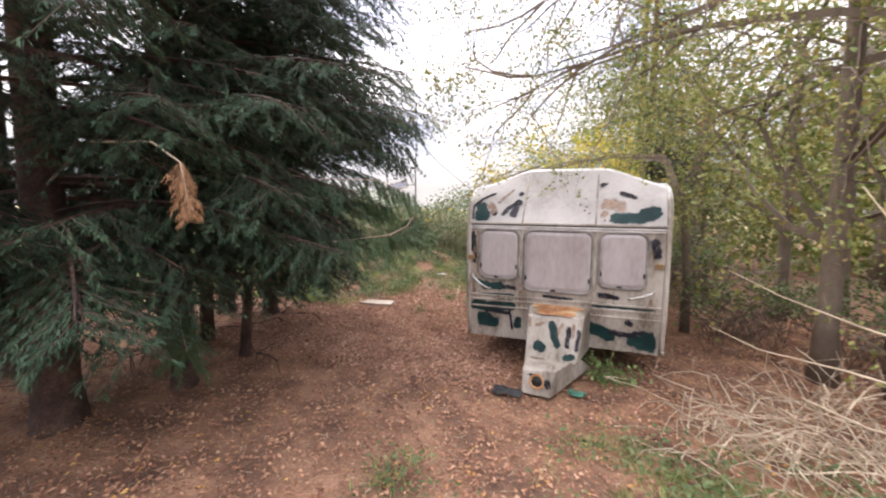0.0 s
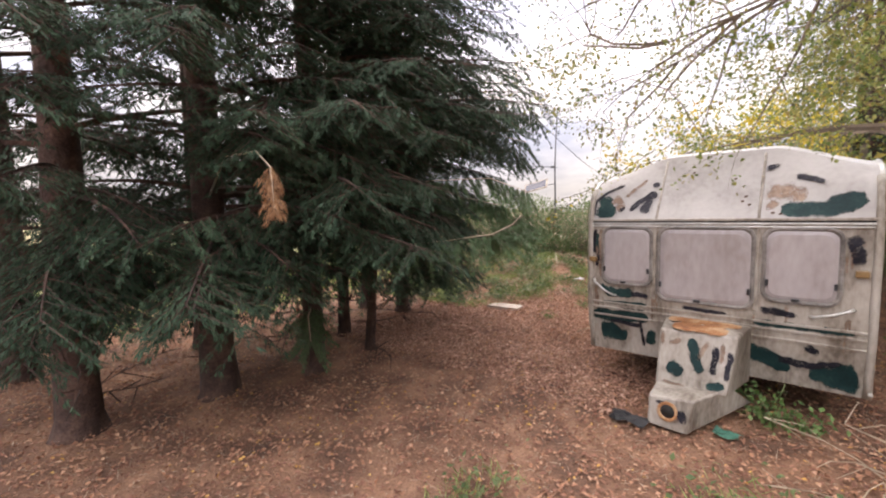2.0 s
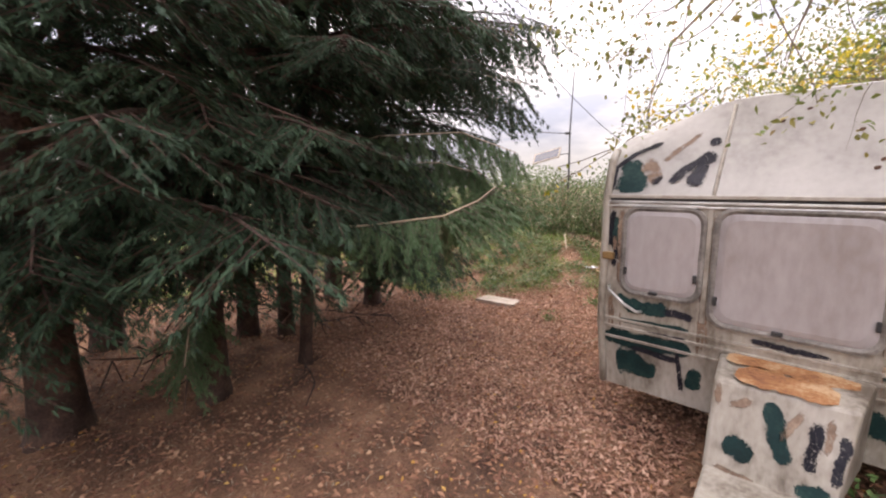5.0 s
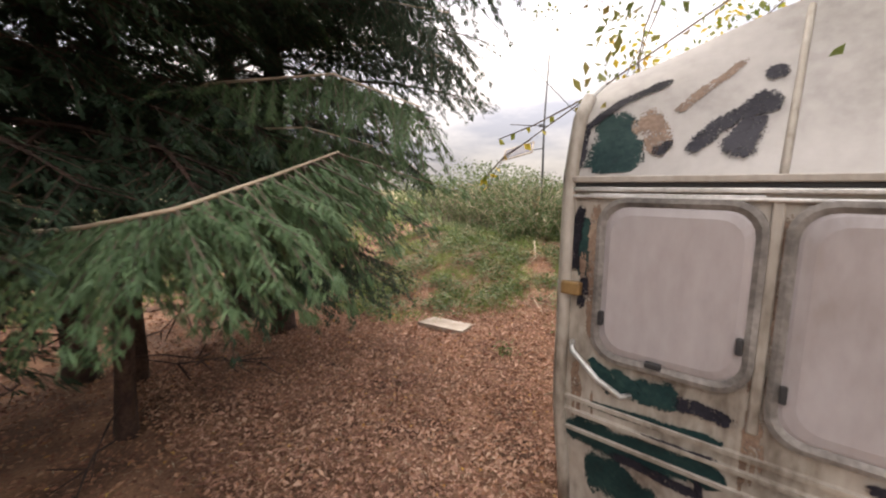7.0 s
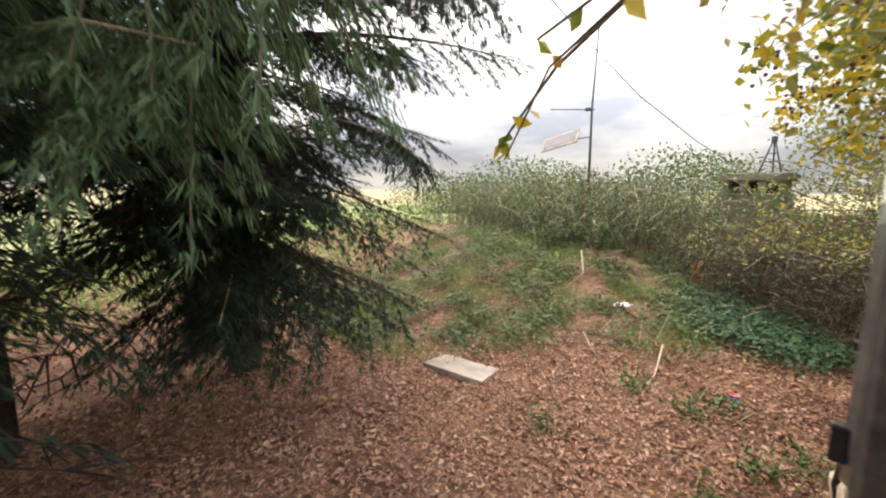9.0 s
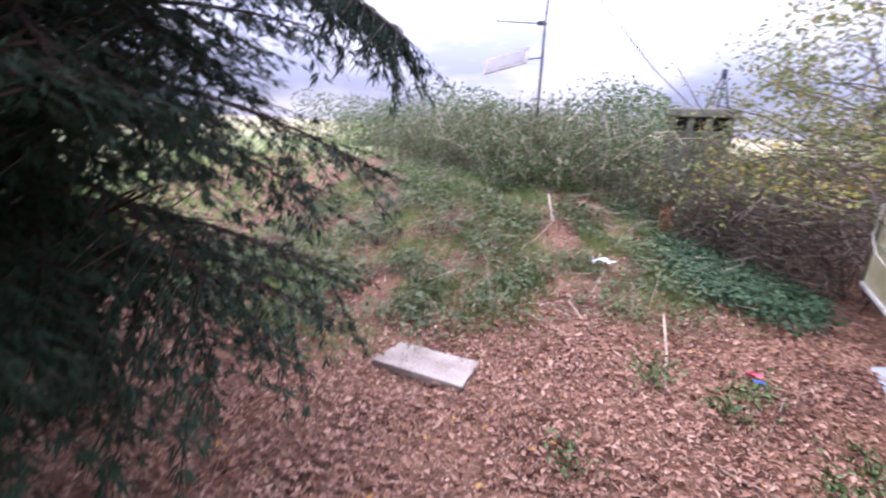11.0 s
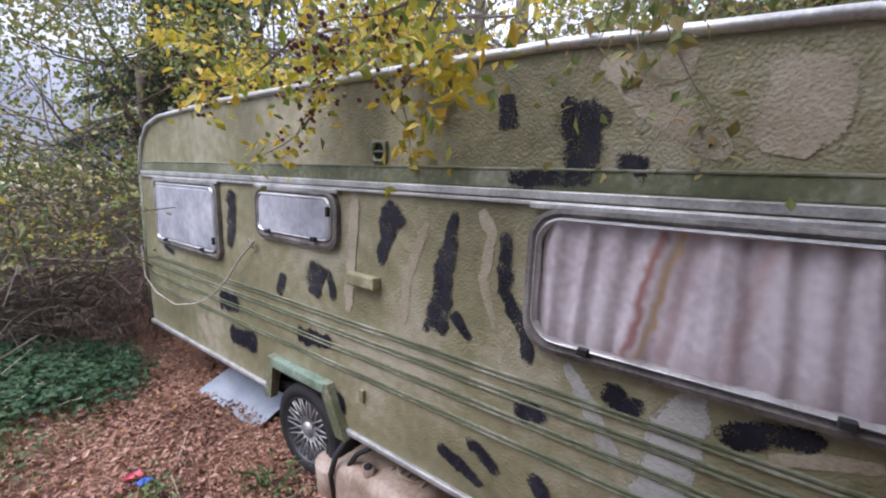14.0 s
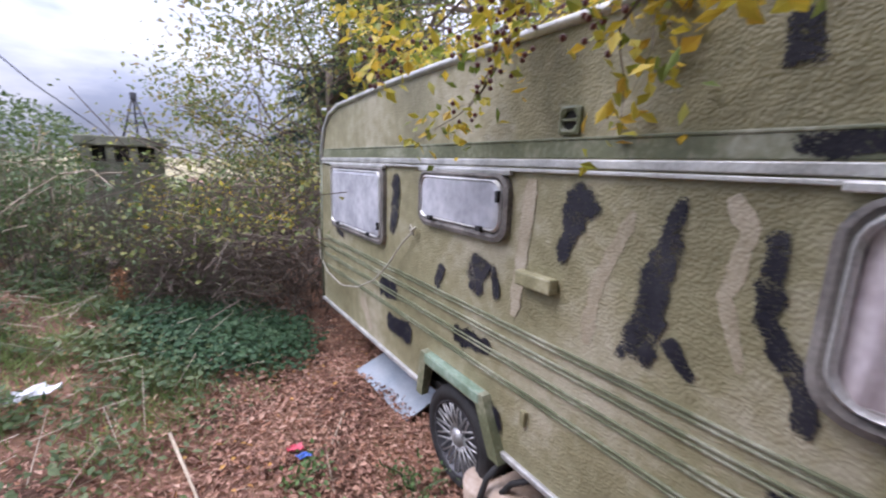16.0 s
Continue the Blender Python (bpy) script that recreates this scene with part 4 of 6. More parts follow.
for i, (mat, a, b, w) in enumerate(((M_STROKE_GREEN, (0.84, 0.42), (0.96, 0.38), 0.1), (M_STROKE_GREEN, (1.0, 0.66), (1.08, 0.4), 0.065), (M_STROKE_DARK, (1.18, 0.63), (1.17, 0.4), 0.055), (M_STROKE_BROWN, (0.84, 0.59), (0.94, 0.65), 0.045),
                                    (M_STROKE_GREEN, (1.13, 0.31), (1.25, 0.34), 0.06), (M_STROKE_DARK, (1.28, 0.6), (1.26, 0.38), 0.05), (M_STROKE_BROWN, (0.785, 0.69), (0.79, 0.58), 0.035), (M_STROKE_BROWN, (1.23, 0.66), (1.22, 0.5), 0.035), (M_STROKE_BROWN, (1.06, 0.5), (1.12, 0.66), 0.04), (M_STROKE_BROWN, (0.8, 0.29), (1.0, 0.27), 0.03))):
    ribbon("locker_patch", [a, b], (w, w), lambda x, z, l: (x, -0.33 - 0.12 * (0.71 - z) / 0.46 - 0.002 - l, z), mat, van, 90 + i, 0.004)
for i, (mat, a, b, w) in enumerate(((M_RUST, (0.68, -0.05), (1.22, -0.06), 0.1), (M_RUST, (0.75, -0.18), (1.15, -0.2), 0.14))):
    ribbon("locker_rust", [a, b], (w, w), lambda x, y, l: (x + 0.09, y * 1.25, 0.74 + y * 1.25 * 0.09 + l + 0.006), mat, van, 120 + i, 0.004)
for i, (mat, a, b, w) in enumerate(((M_STROKE_DARK, (0.93, 0.2), (0.96, 0.1), 0.08), (M_STROKE_DARK, (0.75, 0.22), (0.85, 0.22), 0.03))):
    ribbon("fairing_patch", [a, b], (w, w), lambda x, z, l: (x + 0.09, -0.732 - (0.245 - z) * 0.12 - l, z), mat, van, 140 + i, 0.012)



# ---- plants ----
WAY = [(1.45, -4.8), (1.7, -4.2), (1.27, -3.45), (0.9, -1.9), (0.3, -0.75), (-0.3, -0.15), (-1.0, 0.2), (-1.3, 0.8), (-1.3, 2.4)]


def blocks_way(pts, room=0.62):
    """Whether a bough hangs over the trodden way at head height."""
    for (ax, ay), (bx, by) in zip(WAY, WAY[1:]):
        d = np.array([bx - ax, by - ay])
        t = np.clip(((pts[:, :2] - [ax, ay]) @ d) / (d @ d), 0, 1)
        near = np.linalg.norm(pts[:, :2] - ([ax, ay] + t[:, None] * d), axis=1)
        if ((near < room) & (pts[:, 2] < 2.5)).any():
            return True
    return False


def conifer(at, height, radius, low, spread, boughs, seed, bend=0.0, dead=14, toward=None, fine=1.0, skirt=1.0):
    """A conifer with a tapered trunk, dead lower branches and drooping feathery boughs."""
    rng = np.random.default_rng(seed)
    x0, y0 = at
    z0 = gz(x0, y0) - 0.05
    tree = thing("conifer_tree", "dark green conifer with reddish-brown bark and drooping boughs", "tree", (x0, y0, z0), "conifers along the clearing")
    hs = np.concatenate([[0, 0.07, 0.2, 0.5], np.linspace(1.0, height, 8)])
    line = [(bend * math.sin(1.3 * h / height * 3) * 0.5, bend * h / height * 0.6, h) for h in hs]
    tube("trunk", line, [radius * (1.55, 1.22, 1.06, 1.0)[min(i, 3)] * (1 - 0.8 * h / height) + 0.01 for i, h in enumerate(hs)], M_BARK, tree, 14, "", 0.25)
    sa, sb, r0, r1 = [], [], [], []
    lp, ld, ln = [], [], []

    def trunk_at(h):
        i = int(min(10, np.searchsorted(hs, h, side="right") - 1))
        f = (h - hs[i]) / (hs[i + 1] - hs[i])
        return np.array(line[i]) + (np.array(line[i + 1]) - np.array(line[i])) * f

    made = 0
    for k in range(boughs * 3):
        if made >= boughs:
            break
        h = low + (height * 0.96 - low) * rng.random() ** 1.5
        az = toward[0] + rng.uniform(-1, 1) * toward[1] if toward and rng.random() < 0.6 else rng.uniform(0, 2 * math.pi)
        f = (h - low) / (height - low)
        long = spread * (1 - 0.75 * max(0.0, (h - 3.2) / max(0.5, height - 3.2))) * (0.6 + 0.4 * min(1.0, h / 2.6)) * (skirt if h < 2.3 else 1.0) * rng.uniform(0.65, 1.1)
        out = np.array([math.cos(az), math.sin(az), 0])
        perp = np.array([-out[1], out[0], 0])
        rise, drop = rng.uniform(0.05, 0.3), min(0.5, rng.uniform(0.25, 0.6) * long) / long
        s = np.linspace(0, 1, 8)[:, None]
        pts = trunk_at(h) + out * long * s + perp * long * 0.12 * rng.uniform(-1, 1) * s**2 + np.array([0, 0, long]) * (rise * s - drop * s**2)
        if blocks_way(pts + np.array([x0, y0, z0])):
            continue
        made += 1
        sa += list(pts[:-1])
        sb += list(pts[1:])
        rr = (0.008 + 0.012 * long) * (1 - 0.85 * s[:, 0])
        r0 += list(rr[:-1])
        r1 += list(rr[1:])
        count = int(7 + 7 * long)
        for q in np.linspace(0.22, 1.0, count):
            for sgn in (-1, 1):
                i = min(6, int(q * 7))
                p = pts[i] + (pts[i + 1] - pts[i]) * (q * 7 - i)
                tl = (0.2 + 0.34 * (1 - abs(q - 0.45))) * rng.uniform(0.6, 1.15) * min(1.0, long)
                d = out * rng.uniform(0.35, 0.9) + perp * sgn * rng.uniform(0.45, 0.95) + np.array([0, 0, rng.uniform(-0.5, 0.05)])
                d /= np.linalg.norm(d)
                e = p + d * tl + np.array([0, 0, -0.28 * tl])
                sa.append(p), sb.append(e), r0.append(0.004), r1.append(0.0015)
                m = 6 if fine > 0.8 else 4
                for g in np.linspace(0.15, 1, m):
                    c = p + (e - p) * g
                    nl = 10 if fine > 0.8 else 5
                    ang = rng.uniform(-0.95, 0.95, nl)
                    dd = unit(e - p)
                    flat = unit(np.cross(dd, [0, 0, 1.0]) + 1e-6)
                    vec = dd * np.cos(ang)[:, None] + flat * np.sin(ang)[:, None] + np.stack([np.zeros(nl), np.zeros(nl), rng.uniform(-0.7, -0.05, nl)], 1)
                    lp.append(np.repeat(c[None], nl, 0) + rng.normal(0, 0.008, (nl, 3)))
                    ld.append(vec)
                    ln.append(np.array([0, 0, 1.0]) + rng.normal(0, 0.35, (nl, 3)))
    lp, ld, ln = np.concatenate(lp), np.concatenate(ld), np.concatenate(ln)
    blades("crown", lp, ld, ln, rng.uniform(0.026, 0.075, len(lp)) / fine**0.5, rng.uniform(0.005, 0.0105, len(lp)) / fine, M_CONIFER, tree)
    stuff(sticks("bough_wood", sa, sb, r0, r1, M_BARK, tree))
    da, db = [], []
    for k in range(dead):
        h, az, long = rng.uniform(0.25, max(0.6, low + 0.5)), rng.uniform(0, 2 * math.pi), rng.uniform(0.3, 0.95)
        p = trunk_at(h)
        for j in range(4):
            e = p + np.array([math.cos(az), math.sin(az), rng.uniform(-0.35, 0.3)]) * long / 4
            da.append(p), db.append(e)
            if j > 0:
                for _ in range(2):
                    da.append(e), db.append(e + rng.normal(0, 0.1, 3) + np.array([math.cos(az), math.sin(az), -0.2]) * 0.08)
            p, az = e, az + rng.uniform(-0.35, 0.35)
    if dead:
        stuff(sticks("dead_branchwood", da, db, 0.008, 0.004, M_BARK, tree))
    return tree


def grow(rng, p, d, long, r, depth, segs, tips, up=0.05, spread=0.7):
    """Forking limbs: adds to segs (from, to, radii) and to tips (place, direction)."""
    steps = 3
    for _ in range(steps):
        d = unit(d + rng.normal(0, 0.16, 3) + np.array([0, 0, up]))
        e = p + d * long / steps
        segs.append((p, e, r, r * 0.85))
        if depth <= 1:
            tips.append((e, d))
        p, r = e, r * 0.85
    if depth == 0:
        return
    for _ in range(rng.integers(2, 4)):
        nd = unit(d + rng.normal(0, spread, 3))
        grow(rng, p, nd, long * rng.uniform(0.55, 0.8), r * 0.62, depth - 1, segs, tips, up, spread)


def from_grow(tree, segs, tips, rng, bark, leaf, per_tip, size, loose=0.09, wood="limbwood", crown="crown"):
    a, b = np.array([s[0] for s in segs]), np.array([s[1] for s in segs])
    stuff(sticks(wood, a, b, np.array([s[2] for s in segs]), np.array([s[3] for s in segs]), bark, tree))
    if per_tip:
        p = np.repeat(np.array([t[0] for t in tips]), per_tip, 0) + rng.normal(0, loose, (len(tips) * per_tip, 3))
        d = rng.normal(0, 1, p.shape) + np.array([0, 0, -0.3])
        n = rng.normal(0, 0.6, p.shape) + np.array([0, 0, 1])
        blades(crown, p, d, n, rng.uniform(size * 0.6, size * 1.3, len(p)), rng.uniform(size * 0.4, size * 0.8, len(p)), leaf, tree)


def broadleaf(name, label, at, height, radius, depth, leaf, per_tip, size, seed, trunk_top=0.5, group="", lean=(0, 0), up=0.12, loose=0.15, bark=None):
    rng = np.random.default_rng(seed)
    x0, y0 = at
    tree = thing(name, label, "tree", (x0, y0, gz(x0, y0) - 0.05), group)
    top = height * trunk_top
    line = [(lean[0] * (k / 6) ** 1.3 * top, lean[1] * (k / 6) ** 1.3 * top, top * k / 6) for k in range(7)]
    tube("trunk", line, [radius * (1.35 if k == 0 else 1 - 0.06 * k) for k in range(7)], bark or M_TWIG, tree, 10, "", 0.2)
    segs, tips = [], []
    for k in range(6):
        i = 2 + (k * 5) // 6
        az = rng.uniform(0, 2 * math.pi)
        grow(rng, np.array(line[min(i, 6)]), unit(np.array([math.cos(az), math.sin(az), rng.uniform(0.3, 1.2)])), height * 0.22, radius * 0.5, depth, segs, tips, up)
    from_grow(tree, segs, tips, rng, bark or M_TWIG, leaf, per_tip, size, loose)
    return tree


def bush(name, label, at, wide, tall, stems, leaf, leaves, size, seed, twig=None, group="", category="bush", arch=0.5, bare=0.0):
    """Arching stems out of the ground with leaves along them."""
    rng = np.random.default_rng(seed)
    x0, y0 = at
    ob = thing(name, label, category, (x0, y0, gz(x0, y0)), group)
    a, b, lp = [], [], []
    for _ in range(stems):
        q = rng.uniform(-wide, wide, 2) * 0.6
        p = np.array([q[0], q[1], gz(x0 + q[0], y0 + q[1]) - gz(x0, y0) - 0.02])
        az, h = rng.uniform(0, 2 * math.pi), tall * rng.uniform(0.5, 1.1)
        d = np.array([math.cos(az) * 0.35, math.sin(az) * 0.35, 1.0])
        for k in range(6):
            e = p + unit(d) * h / 5
            a.append(p), b.append(e)
            if k > 0:
                lp.append((p + e) / 2), lp.append(e)
            if k > 1 and rng.random() < 0.8:
                s = e + rng.normal(0, 0.14, 3) * h
                a.append(e), b.append(s), lp.append(s), lp.append((s + e) / 2)
            d = d + np.array([math.cos(az), math.sin(az), 0]) * arch * rng.uniform(0.2, 0.9) - np.array([0, 0, arch * 0.55 * rng.random()]) + rng.normal(0, 0.12, 3)
            p = e
    stuff(sticks("stemwood", a, b, 0.006, 0.004, twig or M_TWIG, ob))
    lp = np.array(lp)
    lp = lp[lp[:, 2] > bare * tall] if (lp[:, 2] > bare * tall).sum() > 9 else lp
    k = max(1, leaves // len(lp))
    p = np.repeat(lp, k, 0) + rng.normal(0, 0.05, (len(lp) * k, 3))
    d = rng.normal(0, 1, p.shape)
    blades("foliage", p, d, rng.normal(0, 0.5, p.shape) + np.array([0, 0, 1]), rng.uniform(size * 0.6, size * 1.3, len(p)), rng.uniform(size * 0.45, size * 0.85, len(p)), leaf, ob)
    return ob



# conifers beside the way: place, height, trunk radius, lowest bough, spread, boughs, bend
for k, (at, h, r, low, spread, boughs, bend, aim, fine) in enumerate((
        ((-2.74, -3.77), 8.0, 0.15, 1.2, 2.1, 78, 0.15, 0.3, 1), ((-2.63, -2.72), 8.5, 0.155, 1.3, 2.3, 84, 0.0, 0.4, 1), ((-2.4, -1.8), 8.5, 0.1, 1.45, 2.3, 74, 0.05, 0.3, 1),
        ((-2.5, -0.95), 7.0, 0.05, 1.8, 1.9, 40, 0.3, 0.2, 1), ((-3.75, -1.0), 9.0, 0.1, 1.7, 2.1, 44, 0.0, 0.0, 1), ((-3.7, 0.75), 9.0, 0.11, 1.0, 2.4, 130, 0.0, -0.1, 1),
        ((-3.4, -0.7), 9.0, 0.075, 1.9, 2.3, 90, 0.0, -0.2, 1), ((-4.5, 0.6), 8.5, 0.12, 1.7, 2.1, 60, 0.0, 0.0, 0.5), ((-4.5, -2.2), 8.5, 0.14, 1.0, 2.1, 64, 0.0, 0.0, 0.5), ((-4.7, -4.0), 8.5, 0.14, 0.9, 2.2, 64, 0.0, 0.0, 0.5))):
    conifer(at, h, r, low, spread, boughs, 20 + k, bend, toward=(aim, 0.7), fine=fine, skirt=0.72 if low <= 1.2 and fine == 1 else 1.0)


def spray_bough(points, label, seed, mat, wide=0.36, hang=0.3, per=22, bare=0):
    """One long conifer bough with hanging feathery sprays, as a thing of its own where it reaches out alone."""
    rng = np.random.default_rng(seed)
    p0 = np.array(points[0])
    ob = thing("conifer_bough", label, "branch", tuple(p0))
    pts = [np.array(p) - p0 for p in points]
    tube("stem", pts, [0.01 - 0.007 * i / (len(pts) - 1) for i in range(len(pts))], M_DRY, ob, 6)
    a, b, lp, ld, ln = [], [], [], [], []
    for i in range(bare, len(pts) - 1):
        along = unit(pts[i + 1] - pts[i])
        side = unit(np.cross(along, [0, 0, 1.0]))
        for q in np.linspace(0, 0.95, 8):
            p = pts[i] + (pts[i + 1] - pts[i]) * q
            for sgn in (-1, 1, -0.4, 0.4):
                tl = wide * rng.uniform(0.5, 1.1)
                d = unit(along * rng.uniform(0.1, 0.7) + side * sgn + np.array([0, 0, -rng.uniform(0.4, 1.3) * hang / 0.3]))
                e = p + d * tl
                a.append(p), b.append(e)
                for g in np.linspace(0.1, 1, 7):
                    c = p + (e - p) * g
                    ang = rng.uniform(-0.95, 0.95, per)
                    flat = unit(np.cross(d, [0.2, 0.1, 1.0]))
                    vec = d * np.cos(ang)[:, None] + flat * np.sin(ang)[:, None] + np.stack([0 * ang, 0 * ang, rng.uniform(-0.7, -0.05, per)], 1)
                    lp.append(np.repeat(c[None], per, 0) + rng.normal(0, 0.008, (per, 3)))
                    ld.append(vec)
                    ln.append(np.array([0, 0, 1.0]) + rng.normal(0, 0.35, (per, 3)))
    lp = np.concatenate(lp)
    blades("foliage", lp, np.concatenate(ld), np.concatenate(ln), rng.uniform(0.018, 0.055, len(lp)), rng.uniform(0.003, 0.0065, len(lp)), mat, ob)
    stuff(sticks("twigwood", a, b, 0.003, 0.0015, M_TWIG, ob))


spray_bough([(-2.4, -1.8, 1.3), (-1.6, -1.5, 1.4), (-0.9, -1.27, 1.47), (-0.42, -1.16, 1.54), (-0.33, -0.97, 1.62), (-0.38, -0.74, 1.7)], "long fresh green conifer bough with feathery hanging sprays", 7, M_FRESH)
spray_bough([(-2.5, -0.95, 1.9), (-1.7, -0.6, 2.12), (-1.05, -0.3, 2.12), (-0.65, -0.12, 1.95)], "fresh green conifer bough with feathery hanging sprays", 17, M_FRESH, 0.4)
spray_bough([(-2.5, -0.95, 1.7), (-1.9, -0.6, 1.9), (-1.3, -0.3, 1.9), (-0.95, -0.15, 1.8)], "fresh green conifer bough with feathery hanging sprays", 18, M_FRESH, 0.4, 0.3)
spray_bough([(-3.7, 0.75, 1.9), (-2.6, 1.05, 2.0), (-2.15, 1.15, 1.87), (-1.9, 1.2, 1.7)], "dark green conifer bough reaching over the leaves", 28, M_CONIFER, 0.24, 0.16, 11)
spray_bough([(-3.7, 0.75, 1.1), (-2.9, 0.5, 1.15), (-2.45, 0.3, 1.0), (-2.3, 0.2, 0.85)], "dark green conifer bough sweeping low over the leaves", 8, M_CONIFER, 0.22, 0.25)
spray_bough([(-2.63, -2.72, 1.9), (-1.7, -2.9, 2.2), (-0.95, -3.0, 2.15), (-0.65, -3.06, 2.02), (-0.55, -3.1, 1.78)], "dead rust-brown conifer spray hanging from a bare bough", 9, M_DEADNEEDLE, 0.1, 0.5, 7, bare=3)
spray_bough([(-2.4, -1.8, 0.75), (-2.15, -2.0, 0.7), (-1.95, -2.1, 0.5)], "low yellowish green conifer spray near the ground", 10, M_FRESH, 0.32, 0.3)

spray_bough([(-3.7, 0.75, 2.6), (-2.6, 0.85, 2.85), (-1.9, 0.95, 2.75), (-1.35, 1.0, 2.5)], "dark green conifer bough high over the leaves", 31, M_CONIFER, 0.45)
spray_bough([(-3.7, 0.75, 3.1), (-2.5, 0.5, 3.4), (-1.6, 0.6, 3.3), (-1.05, 0.8, 3.0)], "dark green conifer bough high over the leaves", 32, M_CONIFER, 0.5)
spray_bough([(-3.4, -0.7, 2.7), (-2.4, 0.0, 2.9), (-1.6, 0.3, 2.8), (-1.0, 0.45, 2.6)], "dark green conifer bough high over the leaves", 33, M_CONIFER, 0.5)

# woodland behind and beyond the caravan
for k, (at, h, r, dens) in enumerate((((3.7, 0.8), 7.5, 0.11, 5), ((5.6, 5.2), 8, 0.15, 9), ((4.2, 3.6), 7, 0.1, 7), ((3.6, 7.4), 8, 0.14, 9), ((6.6, 1.6), 8, 0.15, 9), ((5.0, -1.4), 7, 0.12, 6),
                                      ((7.5, 8), 9, 0.16, 8), ((4.4, 11), 9, 0.15, 8), ((5.0, 2.0), 6.5, 0.08, 8), ((4.9, 0.2), 6, 0.07, 8))):
    broadleaf("woodland_tree", "thin autumn woodland tree with green-brown leaves", at, h, r, 3, M_AUTUMN, dens, 0.085, 60 + k, 0.62, "woodland trees", up=0.08, loose=0.25)

# a branching limb that reaches over the caravan's nose
rng = np.random.default_rng(5)
over = thing("overhanging_tree", "dark tree with spreading limbs and small sparse leaves", "tree", (4.3, 0.5, gz(4.3, 0.5) - 0.05), "woodland trees")
tube("trunk", [(0, 0, 0), (-0.05, 0, 0.15), (-0.1, 0.05, 1.5), (-0.3, 0.0, 3.0), (-0.45, -0.1, 4.4), (-0.4, 0, 6.0)], [0.24, 0.19, 0.17, 0.16, 0.12, 0.07], M_BARK, over, 12, "", 0.2)
segs, tips = [], []
for start, way, long in (((-0.4, -0.05, 3.6), (-1.0, -0.1, 0.1), 3.3), ((-0.4, -0.05, 3.9), (-1.0, 0.22, 0.1), 3.6), ((-0.42, -0.05, 4.2), (-1.0, -0.25, 0.15), 3.2), ((-0.35, 0, 3.3), (-0.8, 0.8, 0.0), 1.6), ((-0.4, 0, 4.6), (-1.0, 0.05, 0.25), 3.4), ((-0.35, 0, 3.0), (-0.3, -1, 0.2), 1.5), ((-0.4, 0, 4.5), (-0.6, -0.9, 0.4), 1.8)):
    p, d = np.array(start), unit(np.array(way, float))
    for j in range(6):
        e = p + unit(d + rng.normal(0, 0.1, 3)) * long / 6
        segs.append((p, e, 0.055 - 0.008 * j, 0.047 - 0.008 * j))
        for _ in range(2):
            grow(rng, e, unit(d + rng.normal(0, 0.55, 3) + np.array([0, 0, -0.15])), 0.75, 0.017, 3, segs, tips, -0.05, 0.5)
        p, d = e, unit(d + np.array([0, 0, -0.08]))
from_grow(over, segs, tips, rng, M_TWIG, M_AUTUMN, 3, 0.045, 0.06)

# hawthorn that leans over the roof, with yellow leaves and dark berries
rng = np.random.default_rng(11)
haw = thing("hawthorn_tree", "hawthorn with yellow autumn leaves and dark red berries over the roof", "tree", (2.7, 2.6, gz(2.7, 2.6) - 0.05))
tube("trunk", [(0, 0, 0), (-0.02, 0, 1.0), (-0.12, -0.05, 2.0), (-0.4, -0.1, 2.7)], [0.08, 0.06, 0.05, 0.035], M_TWIG, haw, 9, "", 0.2)
segs, tips = [], []
low_tips = []
for start, way, long in (((-0.4, -0.1, 2.7), (-1.0, -0.25, 0.02), 2.3), ((-0.4, -0.1, 2.7), (-1.0, 0.1, 0.03), 2.3), ((-0.4, -0.1, 2.75), (-1, 0.5, 0.1), 2.2), ((-0.3, -0.1, 2.6), (-0.7, 1.0, 0.3), 2.0)):
    p, d = np.array(start), unit(np.array(way, float))
    for j in range(6):
        e = p + unit(d + rng.normal(0, 0.08, 3)) * long / 6
        segs.append((p, e, 0.024 - 0.003 * j, 0.021 - 0.003 * j))
        for _ in range(2):
            grow(rng, e, unit(d + rng.normal(0, 0.6, 3)), 0.38, 0.007, 2, segs, tips, -0.02, 0.55)
        p, d = e, unit(d + np.array([0, 0, -0.07]))
# the sprig that hangs in front of the side
for start, way, long in (((-2.45, -0.85, 2.5), (-0.75, 0.1, -0.1), 0.6), ((-2.6, -0.6, 2.48), (-0.6, 0.6, -0.2), 0.7), ((-2.5, -0.4, 2.45), (-0.5, 0.5, -0.45), 0.6), ((-2.5, -1.0, 2.45), (-0.6, 0.4, -0.4), 0.55)):
    p, d = np.array(start), unit(np.array(way, float))
    segs.append((np.array([-2.2, -0.5, 2.62]), p, 0.009, 0.007))
    for j in range(4):
        e = p + unit(d + rng.normal(0, 0.12, 3)) * long / 4
        segs.append((p, e, 0.006, 0.005))
        grow(rng, e, unit(d + rng.normal(0, 0.6, 3) + np.array([0, 0, -0.2])), 0.2, 0.003, 1, segs, low_tips, -0.1, 0.6)
        p, d = e, unit(d + np.array([0, 0, -0.16]))
tips += low_tips
from_grow(haw, segs, tips, rng, M_TWIG, M_YELLOW, 3, 0.055, 0.05)
spots = np.repeat(np.array([t[0] for t in low_tips]), 2, 0) + rng.normal(0, 0.035, (2 * len(low_tips), 3))
bm = bmesh.new()
bmesh.ops.create_icosphere(bm, subdivisions=1, radius=0.0105)
berry = bpy.data.meshes.new("berry")
bm.to_mesh(berry)
bm.free()
berry.materials.append(M_BERRY)
for q in spots[:220]:
    b = new("berry", berry)
    b.parent = haw
    b.location = q

